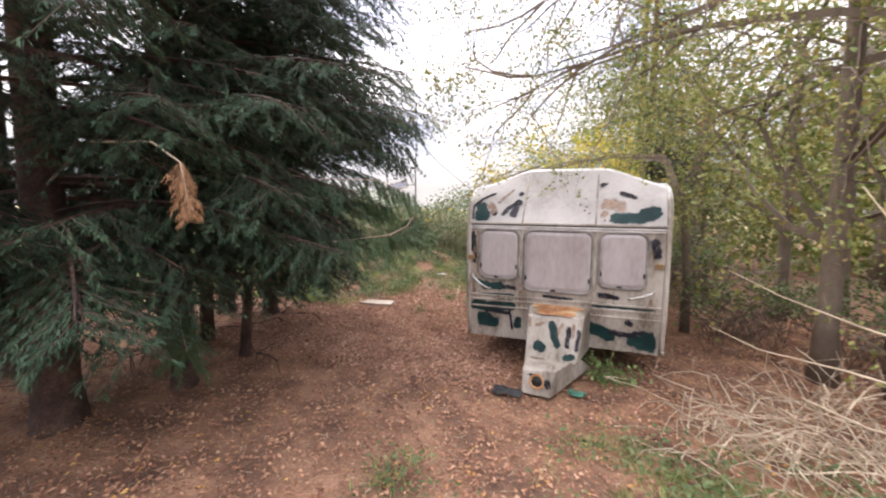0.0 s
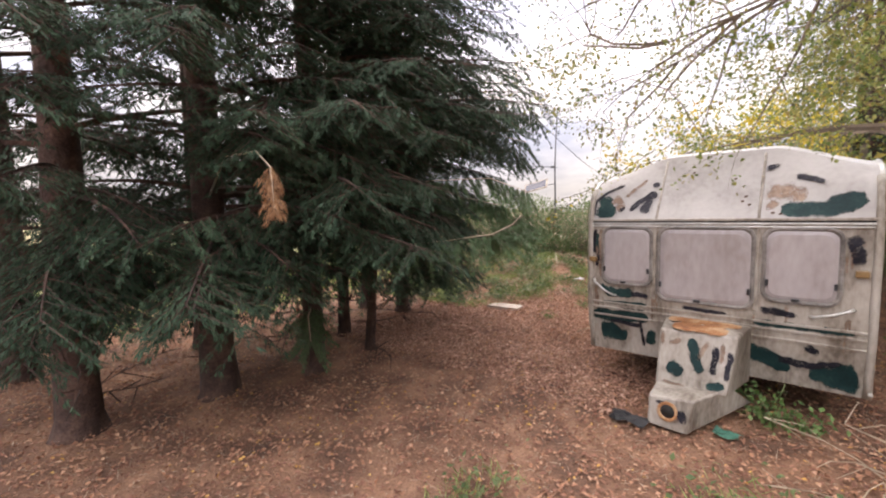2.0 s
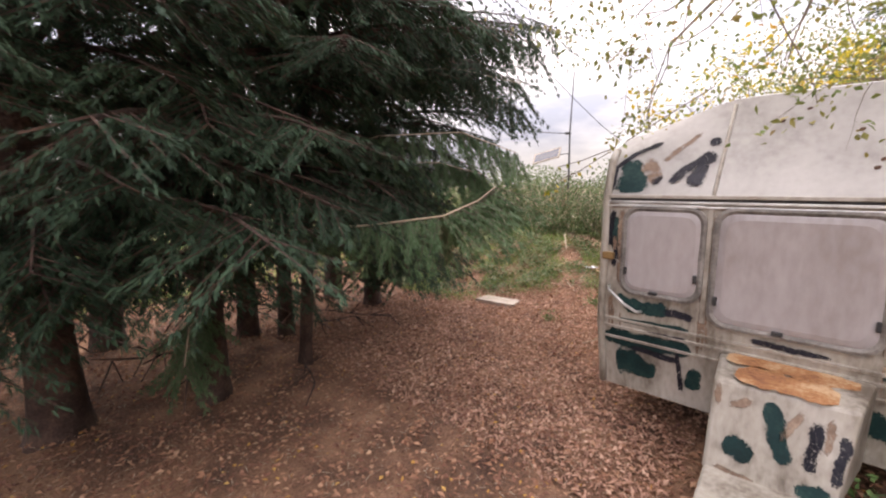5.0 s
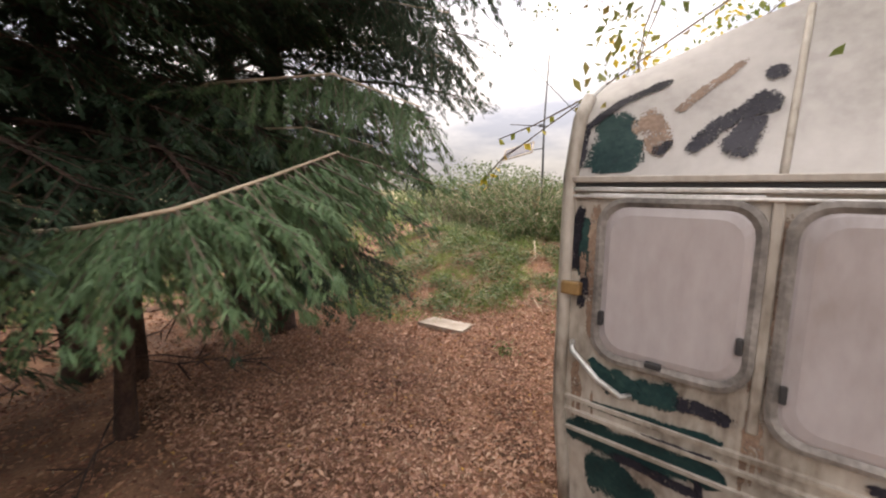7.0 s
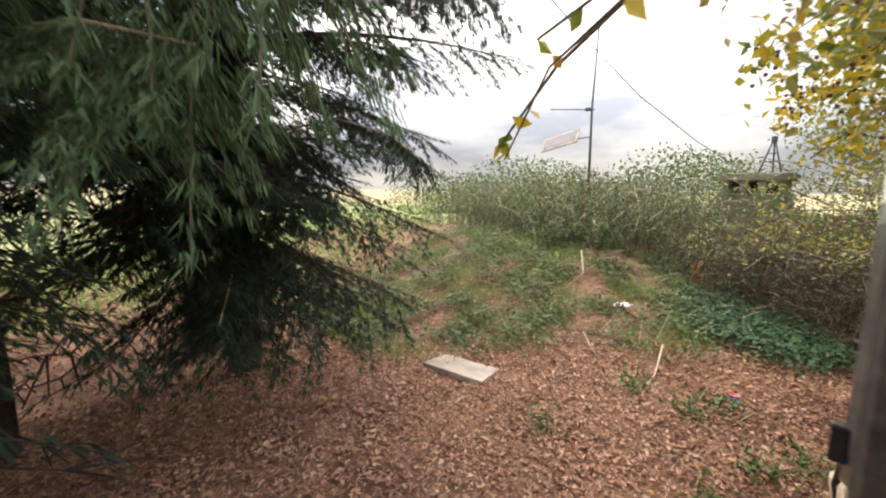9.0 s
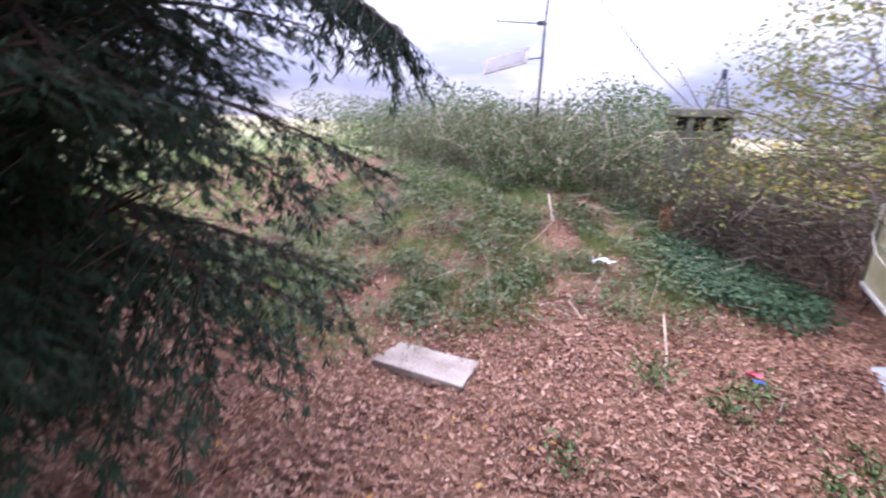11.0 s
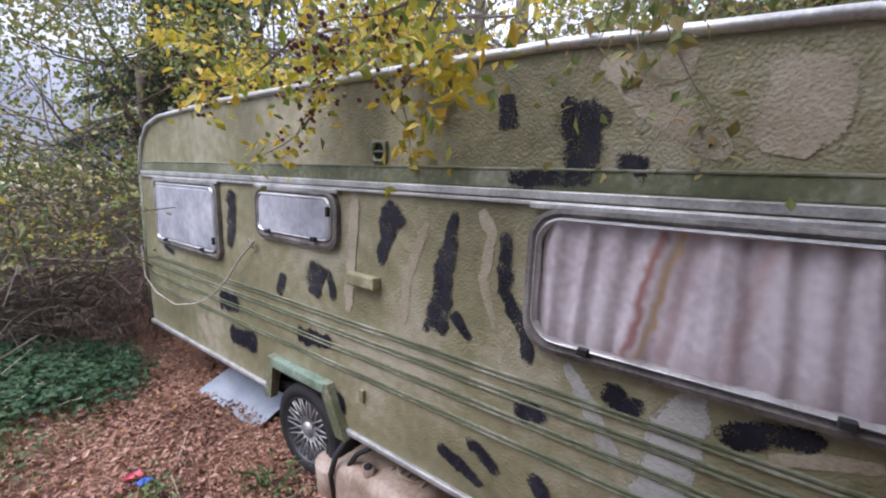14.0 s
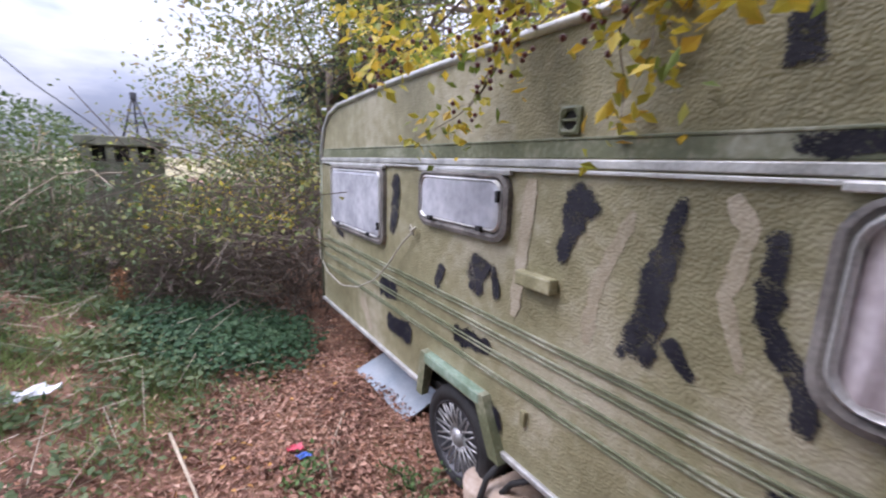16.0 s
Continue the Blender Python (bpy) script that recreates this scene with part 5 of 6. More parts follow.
# bushes behind the caravan and along the bank
for k, (at, w, t, leaf, n) in enumerate((((0.3, 6.1), 0.9, 2.0, M_AUTUMN, 1500), ((-0.7, 6.3), 0.9, 1.45, M_AUTUMN, 700), ((1.3, 6.4), 1.0, 2.6, M_AUTUMN, 2000), ((-0.2, 7.4), 0.8, 1.8, M_YELLOW, 900), ((2.3, 6.6), 1.0, 2.8, M_AUTUMN, 2600), ((0.9, 8.2), 1.2, 3.0, M_AUTUMN, 3400),
                                         ((3.2, 5.0), 0.9, 1.8, M_WEED, 2400), ((3.4, 2.4), 0.8, 1.1, M_WEED, 1500), ((-1.3, 6.4), 0.8, 0.85, M_AUTUMN, 300), ((4.6, 1.6), 0.9, 1.2, M_WEED, 1500), ((4.4, -0.6), 0.8, 1.0, M_AUTUMN, 900))):
    bush("hedge_bush", "straggly autumn bush with bare grey stems", at, w, t, 95, leaf, n, 0.06, 80 + k, group="bushes behind the caravan", bare=0.5)
for k, (x, y) in enumerate(((-4.6, 6.3), (-3.7, 5.9), (-2.9, 5.9), (-5.6, 6.6), (-2.6, 7.3), (-3.5, 7.0), (-4.4, 7.4), (-3.2, 5.2), (-6.5, 7.2))):
    bush("bramble_thicket", "green bramble and nettle thicket on the bank", (x, y), 0.8, 0.95 if y > 5.7 else 0.55, 40, M_WEED, 3000, 0.05, 100 + k, M_DRY, "thicket on the bank", arch=0.2)

# far woods beyond the hedge
rng = np.random.default_rng(31)
n = 42000
a = rng.uniform(0, 1, n)
cx, cy = 3 + 20 * rng.random(n), 9.5 + 14 * rng.random(n) ** 1.5
right = rng.random(n) < 0.45
cx, cy = np.where(right, 7 + 8 * rng.random(n), cx), np.where(right, -4 + 22 * rng.random(n), cy)
top = 5.2 + 2.4 * np.sin(cx * 0.9) * np.sin(cy * 0.7 + 1)
p = np.stack([cx, cy, rng.random(n) ** 0.8 * top], 1)
woods = blades("far_woods", p, rng.normal(0, 1, (n, 3)), rng.normal(0, 1, (n, 3)), rng.uniform(0.12, 0.34, n), rng.uniform(0.1, 0.24, n), M_AUTUMN)
tagged(woods, "mixed autumn woodland in the distance", "woods", kind="stuff")

# pine that stands over the hedge
conifer((2.5, 11.2), 10.0, 0.16, 1.6, 1.9, 60, 56, 0.0, 4, fine=0.5)
for k, (at, h) in enumerate((((1.4, 8.9), 6.5), ((2.4, 7.9), 6.0), ((1.9, 10.3), 7.5))):
    broadleaf("woodland_tree", "leafy yellow-green autumn tree behind the hedge", at, h, 0.09, 3, M_AUTUMN, 12, 0.09, 160 + k, 0.5, "woodland trees", up=0.1, loose=0.3)
conifer((2.6, 9.0), 9.5, 0.16, 2.0, 2.2, 60, 55, 0.0, 4, fine=0.5)


# ---- floor cover ----
def scatter(n, seed, box, keep=None):
    rng = np.random.default_rng(seed)
    x, y = rng.uniform(box[0], box[1], n), rng.uniform(box[2], box[3], n)
    if keep is not None:
        m = keep(x, y, rng)
        x, y = x[m], y[m]
    return rng, np.stack([x, y, ground_z(x, y)], 1)


def patchy(x, y, s, off):
    return np.array([noise.noise(Vector((a * s + off, b * s, off))) for a, b in zip(x, y)])


def green_zone(x, y):
    """Where the bank and the edges are grown over: 0 to 1."""
    bank = step((y - 3.1 - 1.0 * (x + 1.3)) / 1.3) * step((-x - 0.35) / 0.6)
    nose = step((x - 1.0) / 0.8) * step((-0.9 - y) / 0.8)
    small = np.exp(-((x - 0.15) ** 2 + (y + 2.4) ** 2) / 0.12) * 0.5
    return np.clip(bank + nose + small, 0, 1)


rng, p = scatter(90000, 41, (-6, 5, -5, 9), lambda x, y, r: (r.random(len(x)) < 1 - 0.55 * green_zone(x, y)))
p[:, 2] += 0.012 + rng.uniform(0, 0.012, len(p))
d = np.stack([rng.normal(0, 1, len(p)), rng.normal(0, 1, len(p)), rng.normal(0, 0.25, len(p))], 1)
leafy = blades("leaf_litter", p, d, np.stack([rng.normal(0, 0.4, len(p)), rng.normal(0, 0.4, len(p)), np.ones(len(p))], 1), rng.uniform(0.02, 0.055, len(p)), rng.uniform(0.012, 0.035, len(p)), M_LEAF, fold=0.3)
tagged(leafy, "fallen brown and orange leaves", "leaf litter", kind="stuff")
# litter along the caravan, in leaf colours raised against the trees' shade
rng, p = scatter(60000, 47, (-3.8, 0.6, -0.8, 4.6), lambda x, y, r: (r.random(len(x)) < 1 - 0.7 * green_zone(x, y)))
p[:, 2] += 0.014 + rng.uniform(0, 0.02, len(p))
d = np.stack([rng.normal(0, 1, len(p)), rng.normal(0, 1, len(p)), rng.normal(0, 0.35, len(p))], 1)
tagged(blades("leaf_litter", p, d, np.stack([rng.normal(0, 0.6, len(p)), rng.normal(0, 0.6, len(p)), np.ones(len(p))], 1), 0.01 + 0.055 * rng.random(len(p)) ** 2.2, 0.006 + 0.032 * rng.random(len(p)) ** 2, M_LEAFPALE, fold=0.3), "fallen reddish-brown leaves along the caravan", "leaf litter", kind="stuff")
rng, p = scatter(3200, 49, (-4, 3.5, -5, 4.5), lambda x, y, r: r.random(len(x)) < np.clip(0.4 + 1.6 * patchy(x, y, 1.3, 5.0), 0, 1))
p[:, 2] += 0.02 + rng.uniform(0, 0.012, len(p))
d = np.stack([rng.normal(0, 1, len(p)), rng.normal(0, 1, len(p)), rng.normal(0, 0.2, len(p))], 1)
tagged(blades("yellow_leaf_litter", p, d, np.stack([rng.normal(0, 0.3, len(p)), rng.normal(0, 0.3, len(p)), np.ones(len(p))], 1), rng.uniform(0.02, 0.045, len(p)), rng.uniform(0.012, 0.028, len(p)), M_GOLD, fold=0.25), "fallen golden and orange leaves", "leaf litter", kind="stuff")
rng, p = scatter(17000, 42, (-6, 4, -5, 6), lambda x, y, r: r.random(len(x)) < 0.9)
p[:, 2] += 0.016 + rng.uniform(0, 0.01, len(p))
d = np.stack([rng.normal(0, 1, len(p)), rng.normal(0, 1, len(p)), rng.normal(0, 0.15, len(p))], 1)
tagged(blades("needle_litter", p, d, np.tile([0, 0, 1.0], (len(p), 1)), rng.uniform(0.04, 0.1, len(p)), rng.uniform(0.002, 0.005, len(p)), M_DRY, fold=0.3), "pale dry needles and grass stalks", "needle litter", kind="stuff")
for k, (count, box) in enumerate(((110000, (-5.5, -0.3, 1.6, 7.2)), (26000, (-9, -0.3, 5.5, 12)), (16000, (0.0, 3.4, -3.2, -0.7)))):
    rng, p = scatter(count, 43 + 10 * k, box, lambda x, y, r: r.random(len(x)) < green_zone(x, y) * np.clip(0.4 + 2.0 * patchy(x, y, 1.9, 3.0), 0, 1))
    d = np.stack([rng.normal(0, 0.7, len(p)), rng.normal(0, 0.7, len(p)), np.ones(len(p))], 1)
    tagged(blades("grass", p, d, rng.normal(0, 1, (len(p), 3)), rng.uniform(0.04, 0.15, len(p)), rng.uniform(0.004, 0.009, len(p)), M_GRASS), "tufted green and straw-coloured grass", "grass", kind="stuff")
for k, (count, box) in enumerate(((60000, (-5.5, -0.3, 1.6, 7.2)), (16000, (-9, -0.3, 5.5, 12)), (9000, (0.0, 3.4, -3.2, -0.7)))):
    rng, p = scatter(count, 44 + 10 * k, box, lambda x, y, r: r.random(len(x)) < green_zone(x, y) * np.clip(0.6 + 2.2 * patchy(x, y, 2.3, 7.0), 0, 1))
    p[:, 2] += rng.uniform(0.02, 0.14, len(p))
    d = np.stack([rng.normal(0, 1, len(p)), rng.normal(0, 1, len(p)), rng.normal(0.1, 0.3, len(p))], 1)
    tagged(blades("ground_weeds", p, d, np.stack([rng.normal(0, 0.4, len(p)), rng.normal(0, 0.4, len(p)), np.ones(len(p))], 1), rng.uniform(0.025, 0.07, len(p)), rng.uniform(0.016, 0.042, len(p)), M_WEED), "low green nettles and weeds", "weeds", kind="stuff")
rng, p = scatter(1500, 50, (-5.5, -0.4, 2.6, 8.5), lambda x, y, r: r.random(len(x)) < green_zone(x, y))
d = rng.normal(0, 1, p.shape) * [1, 1, 0.25] + [0, 0, 0.2]
tagged(sticks("dead_stalks", p + [0, 0, 0.03], p + [0, 0, 0.04] + unit(d) * rng.uniform(0.1, 0.45, (len(p), 1)), 0.0035, 0.002, M_DRY), "pale dead stalks fallen among the weeds", "stalks", kind="stuff")
rng, p = scatter(1300, 51, (-7, -0.8, 5.4, 9.4))
d = rng.normal(0, 0.16, p.shape) + [0, 0, 1]
top = p + unit(d) * rng.uniform(0.35, 1.25, (len(p), 1))
tagged(sticks("standing_stalks", p, top, 0.005, 0.002, M_TWIG), "tall withered weed stalks standing on the bank", "stalks", kind="stuff")
k = np.repeat(np.arange(len(p)), 9)
g = rng.uniform(0.3, 1.0, (len(k), 1))
tagged(blades("stalk_leaves", p[k] + (top[k] - p[k]) * g, rng.normal(0, 1, (len(k), 3)), rng.normal(0, 0.5, (len(k), 3)) + [0, 0, 1], rng.uniform(0.03, 0.08, len(k)), rng.uniform(0.015, 0.035, len(k)), M_WEED), "narrow leaves on the withered stalks", "leaves", kind="stuff")
rng, p = scatter(44000, 46, (-14, 4, 9.5, 15))
p[:, 2] += rng.random(len(p)) ** 1.3 * (1.4 + 0.5 * np.sin(p[:, 0] * 1.3))
tagged(blades("far_scrub", p, rng.normal(0, 1, p.shape), rng.normal(0, 1, p.shape), rng.uniform(0.05, 0.14, len(p)), rng.uniform(0.03, 0.08, len(p)), M_WEED), "pale green scrub along the top of the bank", "scrub", kind="stuff")
rng, p = scatter(26000, 48, (-11, -5.6, -9, 5))
p[:, 2] += rng.random(len(p)) ** 1.5 * (0.45 + 0.25 * np.sin(p[:, 1] * 1.7))
tagged(blades("undergrowth", p, rng.normal(0, 1, p.shape), rng.normal(0, 1, p.shape), rng.uniform(0.04, 0.12, len(p)), rng.uniform(0.02, 0.06, len(p)), M_GRASS), "pale low undergrowth along the edge of the field", "undergrowth", kind="stuff")
rng, p = scatter(22000, 45, (-2.0, 0.1, 3.9, 6.6), lambda x, y, r: r.random(len(x)) < np.clip(1.6 - 1.9 * np.hypot((x + 0.85) / 1.0, (y - 5.1) / 1.25), 0, 1))
p[:, 2] += rng.uniform(0.04, 0.16, len(p))
d = np.stack([rng.normal(0, 1, len(p)), rng.normal(-0.4, 1, len(p)), rng.normal(-0.2, 0.3, len(p))], 1)
tagged(blades("ivy_patch", p, d, np.stack([rng.normal(0, 0.4, len(p)), rng.normal(-0.3, 0.4, len(p)), np.ones(len(p))], 1), rng.uniform(0.035, 0.065, len(p)), rng.uniform(0.028, 0.05, len(p)), M_IVY), "dense patch of glossy dark green ivy", "ivy", kind="stuff")


# ---- loose things ----
def fallen(name, label, category, points, radius, mat, lift=0.012):
    """A thin stem lying on the ground along points."""
    x0, y0 = points[0][:2]
    ob = thing(name, label, category, (x0, y0, gz(x0, y0)))
    tube("stem", [(p[0] - x0, p[1] - y0, gz(p[0], p[1]) - gz(x0, y0) + (p[2] if len(p) > 2 else 0) + lift) for p in points], [radius * (1 - 0.55 * i / (len(points) - 1)) for i in range(len(points))], mat, ob, 6)
    return ob


def build_slab():
    """The concrete slab that lies on the leaves."""
    z = gz(-2.28, 2.0)
    ob = thing("concrete_slab", "pale lichened concrete slab lying flat on the leaf litter", "slab", (-2.4, 2.06, z))
    corners = [(-0.285, -0.18), (0.31, -0.075), (0.26, 0.215), (-0.28, 0.1)]
    bm = bmesh.new()
    low = [bm.verts.new((x, y, 0.0)) for x, y in corners]
    bm.faces.new(low[::-1])
    high = [bm.verts.new((x, y, 0.06)) for x, y in corners]
    bm.faces.new(high)
    for i in range(4):
        bm.faces.new((low[i], low[(i + 1) % 4], high[(i + 1) % 4], high[i]))
    bmesh.ops.bevel(bm, geom=bm.edges[:], offset=0.008, segments=2, affect="EDGES", profile=0.5)
    bmesh.ops.subdivide_edges(bm, edges=bm.edges[:], cuts=2, use_grid_fill=True)
    for v in bm.verts:
        v.co += Vector((noise.noise(v.co * 14), noise.noise(v.co * 14 + Vector((5, 0, 0))), noise.noise(v.co * 11 + Vector((9, 0, 0))))) * 0.006
    part("slab_body", bm, M_CONCRETE, ob)


build_slab()


def build_mast():
    """The thin mast with its cross arm and the small solar panel."""
    x, y = -3.8, 6.8
    z = gz(x, y)
    ob = thing("mast", "thin grey metal mast with a cross arm on the bank", "mast", (x, y, z))
    tube("pole", [(0, 0, -0.1), (-0.02, 0, 1.6), (-0.03, 0, 2.97 - z), (0.02, 0, 4.4 - z)], [0.026, 0.024, 0.02, 0.014], M_STEEL, ob, 8)
    tube("cross_arm", [(0.02, 0, 2.96 - z), (-0.85, -0.03, 3.07 - z)], 0.011, M_STEEL, ob, 6)
    slab("clamp", (0.09, 0.07, 0.06), pose(-0.1, 0, 2.98 - z), M_STEEL, ob, 0.01)
    tube("panel_bracket", [(-0.03, 0, 2.5 - z), (-0.3, -0.02, 2.48 - z)], 0.011, M_STEEL, ob, 6)
    panel = thing("solar_panel", "small dark solar panel tilted on the mast", "solar panel", (x - 0.62, y - 0.03, 2.47))
    m = Euler((radians(52), radians(-12), radians(4))).to_matrix().to_4x4()
    slab("frame", (0.74, 0.34, 0.022), m, M_CONCRETE, panel, 0.004)
    slab("cells", (0.66, 0.27, 0.006), m @ pose(0, 0, -0.012), M_PANEL, panel, 0.002)
    slab("cells", (0.66, 0.27, 0.006), m @ pose(0, 0, 0.012), M_PANEL, panel, 0.002)


build_mast()


def build_post():
    """The concrete observation post on the bank."""
    x0, x1, y, top = -2.12, -1.2, 8.4, 1.87
    z = gz(-1.66, y)
    ob = thing("observation_post", "low mossy concrete observation post with dark slits", "bunker", (x0, y, z))
    w, h = x1 - x0, top - z
    slab("roof_slab", (w + 0.1, 0.95, 0.13), pose(w / 2, 0.45, h - 0.065), M_BUNKER, ob, 0.02)
    slab("base_wall", (w, 0.85, h - 0.3), pose(w / 2, 0.45, (h - 0.3) / 2 - 0.05), M_BUNKER, ob, 0.01)
    # black block fills the slits and paints the post's unlit inside
    slab("slit_shade", (w - 0.1, 0.7, 0.2), pose(w / 2, 0.5, h - 0.24), M_DARK, ob, 0.0)
    for fx in (0.06, 0.34, 0.62, 0.94):
        slab("pillar", (0.1, 0.14, 0.24), pose(w * fx, 0.09, h - 0.24), M_BUNKER, ob, 0.008)
    frame_ob = thing("signal_frame", "dark metal tripod frame standing on the post", "tripod", (x0 + 0.62, y + 0.4, top))
    for dx, dy in ((-0.16, -0.12), (0.16, -0.12), (0.0, 0.16)):
        tube("leg", [(dx, dy, 0), (dx * 0.1, dy * 0.1, 0.55)], 0.016, M_STEEL, frame_ob, 6)
    tube("brace", [(-0.1, -0.075, 0.2), (0.1, -0.075, 0.2)], 0.01, M_STEEL, frame_ob, 6)
    tube("brace", [(-0.07, -0.05, 0.34), (0.07, -0.05, 0.34)], 0.01, M_STEEL, frame_ob, 6)
    slab("head", (0.08, 0.08, 0.1), pose(0, 0, 0.58), M_STEEL, frame_ob, 0.01)
    wire = thing("guy_wire", "thin steel guy wire running up from the bank", "wire", (-1.85, 8.78, 1.9))
    tube("strand", [(0, 0, 0), (-0.5, -1.2, 0.48), (-1.0, -2.4, 1.1), (-1.3, -3.2, 1.62), (-1.9, -4.6, 2.7)], 0.007, M_STEEL, wire, 5)


build_post()


def build_tank():
    """The water tank under the caravan and its hoses."""
    z = gz(0.1, 2.1)
    tank = thing("water_tank", "dirty tan plastic water tank under the caravan edge", "tank", (0.12, 2.05, z))
    bm = bmesh.new()
    bmesh.ops.create_cube(bm, size=1.0)
    bmesh.ops.scale(bm, vec=(0.5, 0.62, 0.3), verts=bm.verts)
    bmesh.ops.bevel(bm, geom=bm.edges[:], offset=0.07, segments=4, affect="EDGES", profile=0.5)
    bmesh.ops.translate(bm, vec=(0.06, 0.05, 0.13), verts=bm.verts)
    part("tank_body", bm, M_PLASTIC, tank, smooth=True)
    for k in range(5):
        slab("moulded_rib", (0.2, 0.02, 0.02), pose(0.05, -0.16 + 0.05 * k, 0.285), M_PLASTIC, tank, 0.008)
    tube("filler_neck", [(-0.12, 0.12, 0.24), (-0.135, 0.12, 0.315)], 0.035, M_PLASTIC, tank, 16)
    # black disc on the closed neck, coloured as the shade down the filler
    tube("filler_opening_shade", [(-0.135, 0.12, 0.31), (-0.1355, 0.12, 0.319)], 0.024, M_DARK, tank, 16)
    ring_mesh("moulded_ring", [(0.06 + 0.12 * math.cos(i * 0.3142), -0.06 + 0.12 * math.sin(i * 0.3142)) for i in range(20)], [(0.06 + 0.1 * math.cos(i * 0.3142), -0.06 + 0.1 * math.sin(i * 0.3142)) for i in range(20)],
              lambda a, b, l: (a, b, 0.28 + l), 0.0, 0.012, M_PLASTIC, tank)
    pot = thing("flower_pot", "pale terracotta tub beside the tank", "tub", (0.0, 2.47, gz(0, 2.47)))
    tube("tub_body", [(0, 0, 0), (0, 0, 0.02), (0, -0.02, 0.2), (0, -0.02, 0.21)], [0.08, 0.085, 0.11, 0.1], M_PLASTIC, pot, 20)
    hose = thing("drain_hose", "black rubber drain hose looping under the trim", "hose", (-0.02, 2.33, 0.33))
    tube("hose_pipe", [(0.06, 0.02, 0.02), (0.0, 0.0, -0.04), (-0.05, 0.03, -0.12), (-0.06, 0.06, -0.24), (-0.03, 0.07, -0.4)], 0.016, M_RUBBER, hose, 8)
    hose = thing("drain_hose", "black rubber drain hose looping under the trim", "hose", (0.05, 2.1, 0.33))
    tube("hose_pipe", [(0.0, 0.0, 0.02), (-0.03, 0.06, -0.02), (-0.06, 0.16, -0.1), (-0.08, 0.22, -0.2)], 0.014, M_RUBBER, hose, 8)


build_tank()

sheet = thing("loose_panel", "bent blue-grey sheet slipped out under the caravan", "panel", (0.05, 3.75, gz(0, 3.75)))
bm = bmesh.new()
bmesh.ops.create_grid(bm, x_segments=6, y_segments=10, size=0.5)
for v in bm.verts:
    v.co = Vector((v.co.x * 0.3 + 0.12, v.co.y * 0.8, 0.06 + 0.1 * v.co.x + 0.02 * math.sin(v.co.y * 5)))
bmesh.ops.solidify(bm, geom=bm.faces[:], thickness=0.008)
part("sheet", bm, M_SHEET, sheet)
sheet.rotation_euler = (0, 0, radians(4))

cord = thing("cord", "thin dirty white cord tied at the window and slung rearwards", "rope", (-0.02, 3.17, 1.25))
tube("strand", [(0, 0, 0), (-0.02, 0.12, -0.1), (-0.03, 0.3, -0.28), (-0.03, 0.5, -0.42), (-0.03, 0.8, -0.55), (-0.03, 1.15, -0.63), (-0.03, 1.5, -0.6), (-0.03, 1.72, -0.5), (0.0, 1.83, -0.35), (0.0, 1.85, -0.25)], 0.006, M_ROPE, cord, 6)
tube("knot", [(-0.01, -0.03, 0.02), (-0.02, 0.0, -0.01), (-0.012, 0.03, 0.0), (-0.02, 0.01, 0.03), (-0.012, -0.02, -0.03)], 0.007, M_ROPE, cord, 6)


def crumple(name, label, category, at, size, mat, seed):
    rng = random.Random(seed)
    ob = thing(name, label, category, (*at, gz(*at)))
    bm = bmesh.new()
    bmesh.ops.create_grid(bm, x_segments=5, y_segments=4, size=0.5)
    for v in bm.verts:
        v.co = Vector((v.co.x * size + rng.uniform(-1, 1) * size * 0.1, v.co.y * size * 0.6 + rng.uniform(-1, 1) * size * 0.1, 0.03 + rng.uniform(0, 1) * size * 0.22))
    bmesh.ops.solidify(bm, geom=bm.faces[:], thickness=0.002)
    part("film", bm, mat, ob)
    return ob


crumple("litter", "crumpled white plastic litter on the ground", "litter", (-1.9, 4.05), 0.2, M_PAPER, 3)
M_RED = material("red_foil", [(0.5, 0.06, 0.1), (0.7, 0.12, 0.16)], 8, 60, 0.4, bump=0)
M_BLUE = material("blue_foil", [(0.05, 0.12, 0.45), (0.1, 0.2, 0.6)], 8, 60, 0.4, bump=0)
crumple("wrapper", "crumpled red foil wrapper on the leaves", "wrapper", (-0.71, 3.28), 0.08, M_RED, 5)
crumple("wrapper", "crumpled blue foil wrapper on the leaves", "wrapper", (-0.68, 3.2), 0.07, M_BLUE, 6)
crumple("rag", "flattened green rag beside the drawbar", "rag", (1.3, -0.55), 0.17, M_RAG, 7)
crumple("rag", "dark flattened rag beside the drawbar", "rag", (0.66, -0.8), 0.26, M_RUBBER, 8)

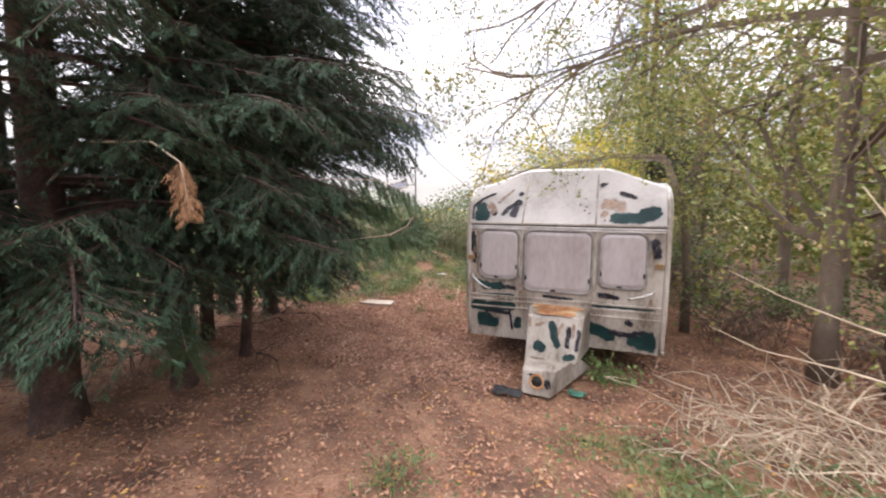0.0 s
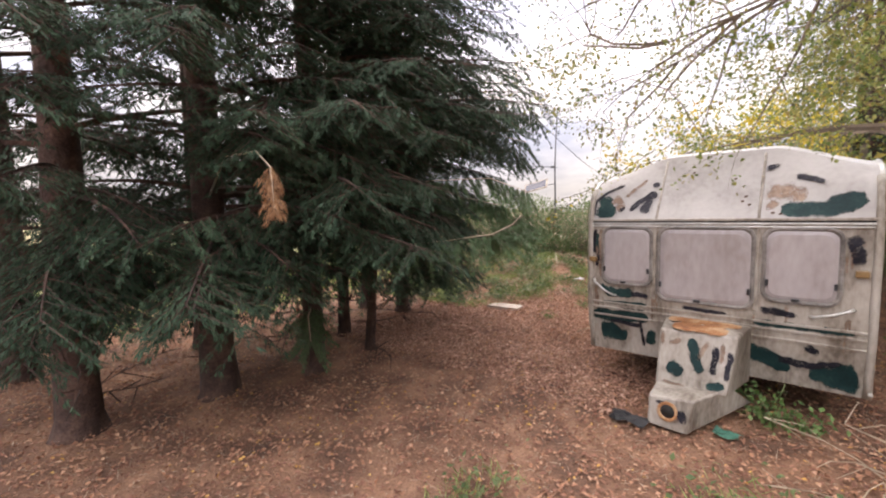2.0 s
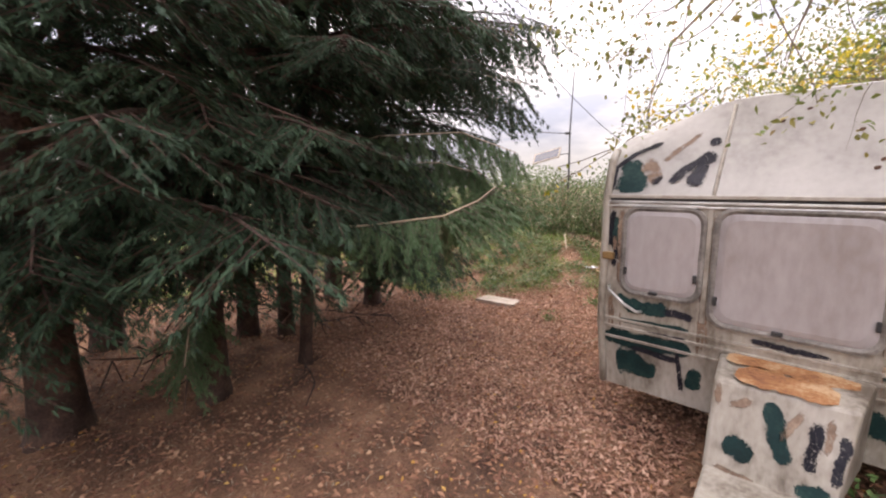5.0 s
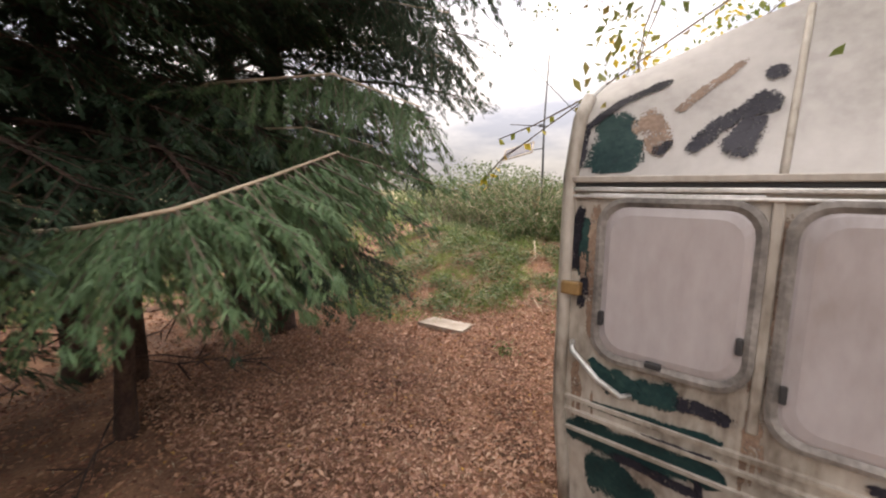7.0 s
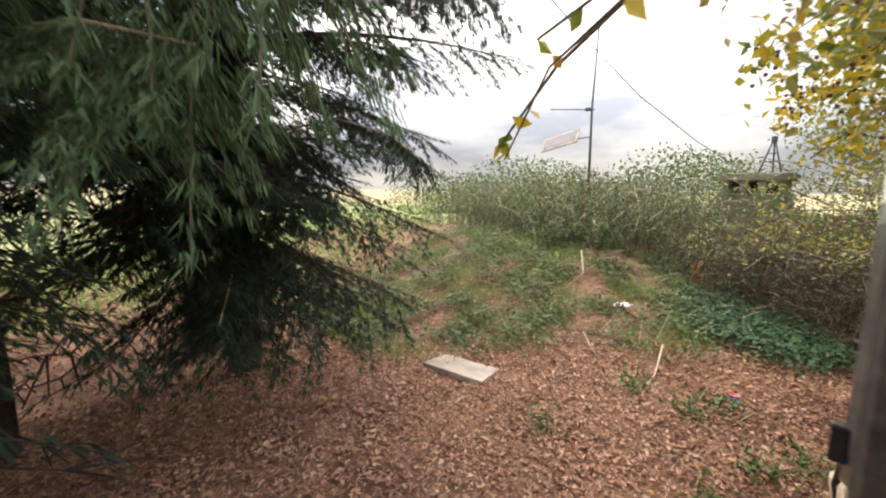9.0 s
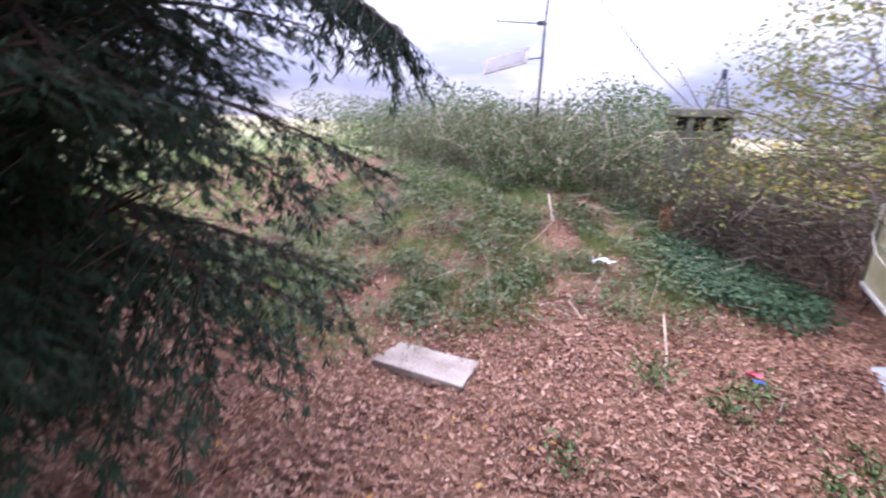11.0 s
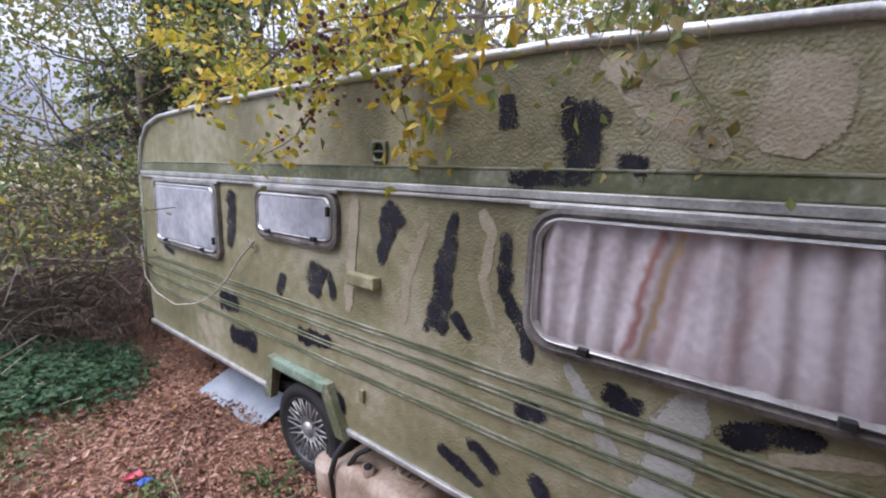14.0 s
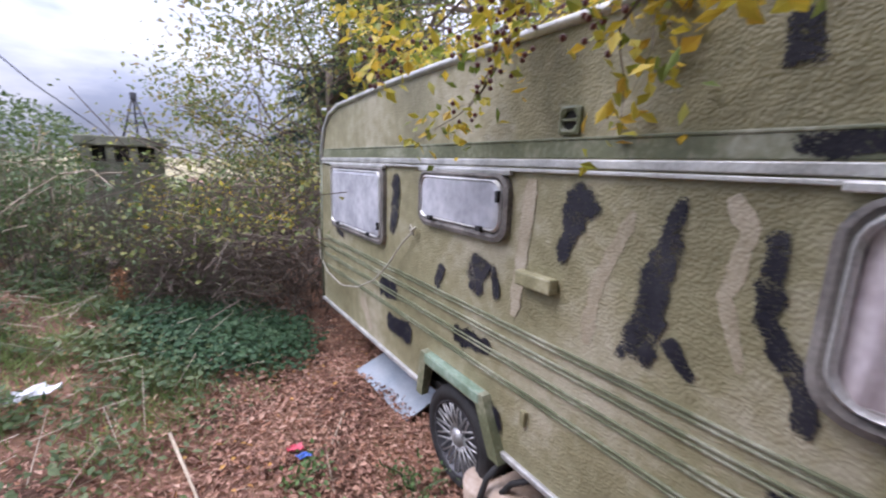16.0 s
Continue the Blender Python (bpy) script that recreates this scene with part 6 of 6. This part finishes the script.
# dry stems and sticks on the ground
for k, (pts, r) in enumerate((([(-1.29, 3.5, 0.1), (-1.2, 3.1, 0.03), (-1.15, 2.7), (-1.15, 2.4)], 0.009), ([(-0.3, 3.6, 0.02), (-0.55, 3.2), (-0.62, 2.85), (-0.7, 2.5)], 0.007), ([(-1.95, 3.3), (-1.7, 3.05), (-1.6, 2.9)], 0.01),
                              ([(-1.5, 2.9), (-1.15, 2.75), (-0.8, 2.65)], 0.006), ([(-0.2, 2.9), (-0.35, 2.6), (-0.4, 2.4)], 0.006), ([(-0.9, 2.2, 0.02), (-0.6, 2.25), (-0.3, 2.15)], 0.007), ([(-1.6, 4.0), (-1.5, 3.7), (-1.35, 3.45)], 0.007),
                              ([(-2.6, 4.4, 0.25), (-2.45, 4.2, 0.1), (-2.5, 3.9, 0.02), (-2.6, 3.6)], 0.008), ([(-0.8, 1.5), (-0.55, 1.75, 0.06), (-0.2, 1.95)], 0.007), ([(-0.75, 1.35, 0.02), (-0.6, 1.5, 0.08), (-0.45, 1.6)], 0.006))):
    fallen("dry_stick", "pale dry bramble stem lying on the ground", "stick", pts, r, M_DRY)


def brush_heap(at, seed, label, n=70, wide=0.75, tall=0.6, mat=None, leaves=0):
    rng = np.random.default_rng(seed)
    ob = thing("brushwood", label, "brushwood", (*at, gz(*at)))
    a, b, r = [], [], []
    for _ in range(n):
        p = np.array([rng.uniform(-1, 1) * wide, rng.uniform(-1, 1) * wide * 0.7, rng.uniform(0.0, 0.25) * tall])
        d = np.array([rng.normal(0, 1), rng.normal(0, 1), abs(rng.normal(0, 0.5))])
        for _ in range(5):
            e = p + unit(d) * rng.uniform(0.1, 0.2)
            a.append(p), b.append(e), r.append(rng.uniform(0.003, 0.007))
            if rng.random() < 0.5:
                a.append(e), b.append(e + rng.normal(0, 0.09, 3)), r.append(0.0025)
            p, d = e, d + rng.normal(0, 0.35, 3) - np.array([0, 0, 0.15])
    a, b = np.array(a), np.array(b)
    a[:, 2], b[:, 2] = np.maximum(a[:, 2], 0.01), np.maximum(b[:, 2], 0.01)
    stuff(sticks("twigwood", a, b, np.array(r), np.array(r) * 0.8, mat or M_DRY, ob))


brush_heap((2.85, -1.2), 3, "heap of pale dry brushwood beside the clearing", 110)
brush_heap((3.4, -0.4), 4, "heap of pale dry brushwood beside the clearing", 60)
brush_heap((-0.4, 6.0), 5, "tangle of bare bramble stems behind the caravan", 160, 1.0, 1.6, M_TWIG)
brush_heap((-1.2, 6.2), 6, "tangle of bare bramble stems behind the caravan", 130, 0.8, 1.2, M_TWIG)
bare = thing("bare_sapling", "bare pale sapling reaching low over the clearing", "sapling", (3.5, -1.7, gz(3.5, -1.7)))
tube("stem", [(0, 0, 0), (-0.1, 0.02, 0.5), (-0.15, 0.05, 1.0), (-0.1, 0.1, 1.7)], [0.02, 0.017, 0.013, 0.005], M_DRY, bare, 7)
for pts in (([(-0.12, 0.03, 0.75), (-0.6, 0.25, 0.82), (-0.95, 0.6, 0.8), (-1.2, 0.95, 0.86)]), ([(-0.15, 0.05, 1.0), (-0.5, 0.3, 1.08), (-0.85, 0.6, 1.2), (-1.1, 0.9, 1.33)]), ([(-0.1, 0.02, 0.5), (-0.5, 0.2, 0.5), (-0.8, 0.3, 0.6)]), ([(-0.13, 0.08, 1.35), (-0.4, 0.2, 1.6), (-0.6, 0.3, 1.95)])):
    tube("side_branch", pts, [0.009, 0.007, 0.005, 0.003][:len(pts)], M_DRY, bare, 6)

bush("nettle_plant", "fresh green nettle growing beside the drawbar", (1.5, -0.17), 0.12, 0.3, 9, M_FRESHLEAF, 260, 0.05, 140, M_WEED, category="plant", arch=0.2)
bush("nettle_plant", "small green weed beside the front panel", (1.75, -0.12), 0.07, 0.15, 5, M_FRESHLEAF, 80, 0.05, 141, M_WEED, category="plant", arch=0.2)
for k, (x, y, h) in enumerate(((-1.42, 1.85, 0.1), (-1.2, 2.75, 0.16), (-0.85, 2.7, 0.14), (-0.75, 3.05, 0.12), (-0.35, 2.45, 0.2), (-0.2, 2.75, 0.18), (-0.5, 1.9, 0.12))):
    bush("weed_tuft", "small green weed tuft among the leaves", (x, y), 0.08, h, 7, M_FRESHLEAF, 90, 0.032, 150 + k, M_WEED, "weed tufts", "plant", 0.3)


# a thin twig with a few yellow-green leaves that hangs past the caravan's corner
twig = thing("hanging_twig", "thin hanging twig with a few yellow-green leaves", "twig", (0.5, 0.35, 2.32))
arms = [[(0, 0, 0), (-0.4, -0.08, -0.25), (-0.72, -0.13, -0.45), (-0.95, -0.12, -0.58), (-1.06, -0.09, -0.72)],
        [(-0.55, -0.1, -0.34), (-0.85, -0.02, -0.42), (-1.1, 0.06, -0.46)], [(-0.8, -0.13, -0.5), (-1.0, -0.02, -0.55), (-1.2, 0.08, -0.66)]]
for pts in arms:
    tube("stem", pts, [0.004 - 0.0006 * i for i in range(len(pts))], M_TWIG, twig, 5)
rng = np.random.default_rng(77)
lp = []
for pts in arms:
    for a, b in zip(pts[1:], pts[2:] + pts[-1:]):
        for g in (0.1, 0.5, 0.9):
            if rng.random() < 0.6:
                lp.append(np.array(a) + (np.array(b) - np.array(a)) * g)
lp = np.array(lp)
blades("foliage", lp, rng.normal(0, 0.6, lp.shape) + [0, 0, -0.7], rng.normal(0, 1, lp.shape) + [0, -1, 0], rng.uniform(0.03, 0.055, len(lp)), rng.uniform(0.025, 0.04, len(lp)), M_YELLOW, twig)

# rust-brown dock stalks on the bank
for k, (x, y, h) in enumerate(((-3.45, 5.8, 0.62), (-3.3, 5.7, 0.75), (-3.55, 5.95, 0.5), (-1.6, 5.4, 0.4))):
    rng = np.random.default_rng(300 + k)
    dock = thing("dock_plant", "withered rust-brown dock stalk standing on the bank", "plant", (x, y, gz(x, y)), "dock stalks")
    tube("stem", [(0, 0, -0.02), (0.01, 0, h * 0.5), (0.03, 0.01, h)], [0.008, 0.006, 0.003], M_RUST, dock, 6)
    lp = np.stack([rng.normal(0.015, 0.03, 260), rng.normal(0, 0.03, 260), h * (0.35 + 0.68 * rng.random(260))], 1)
    stuff(blades("seed_head", lp, rng.normal(0, 1, lp.shape), rng.normal(0, 1, lp.shape), rng.uniform(0.015, 0.035, 260), rng.uniform(0.008, 0.018, 260), M_RUST, dock))
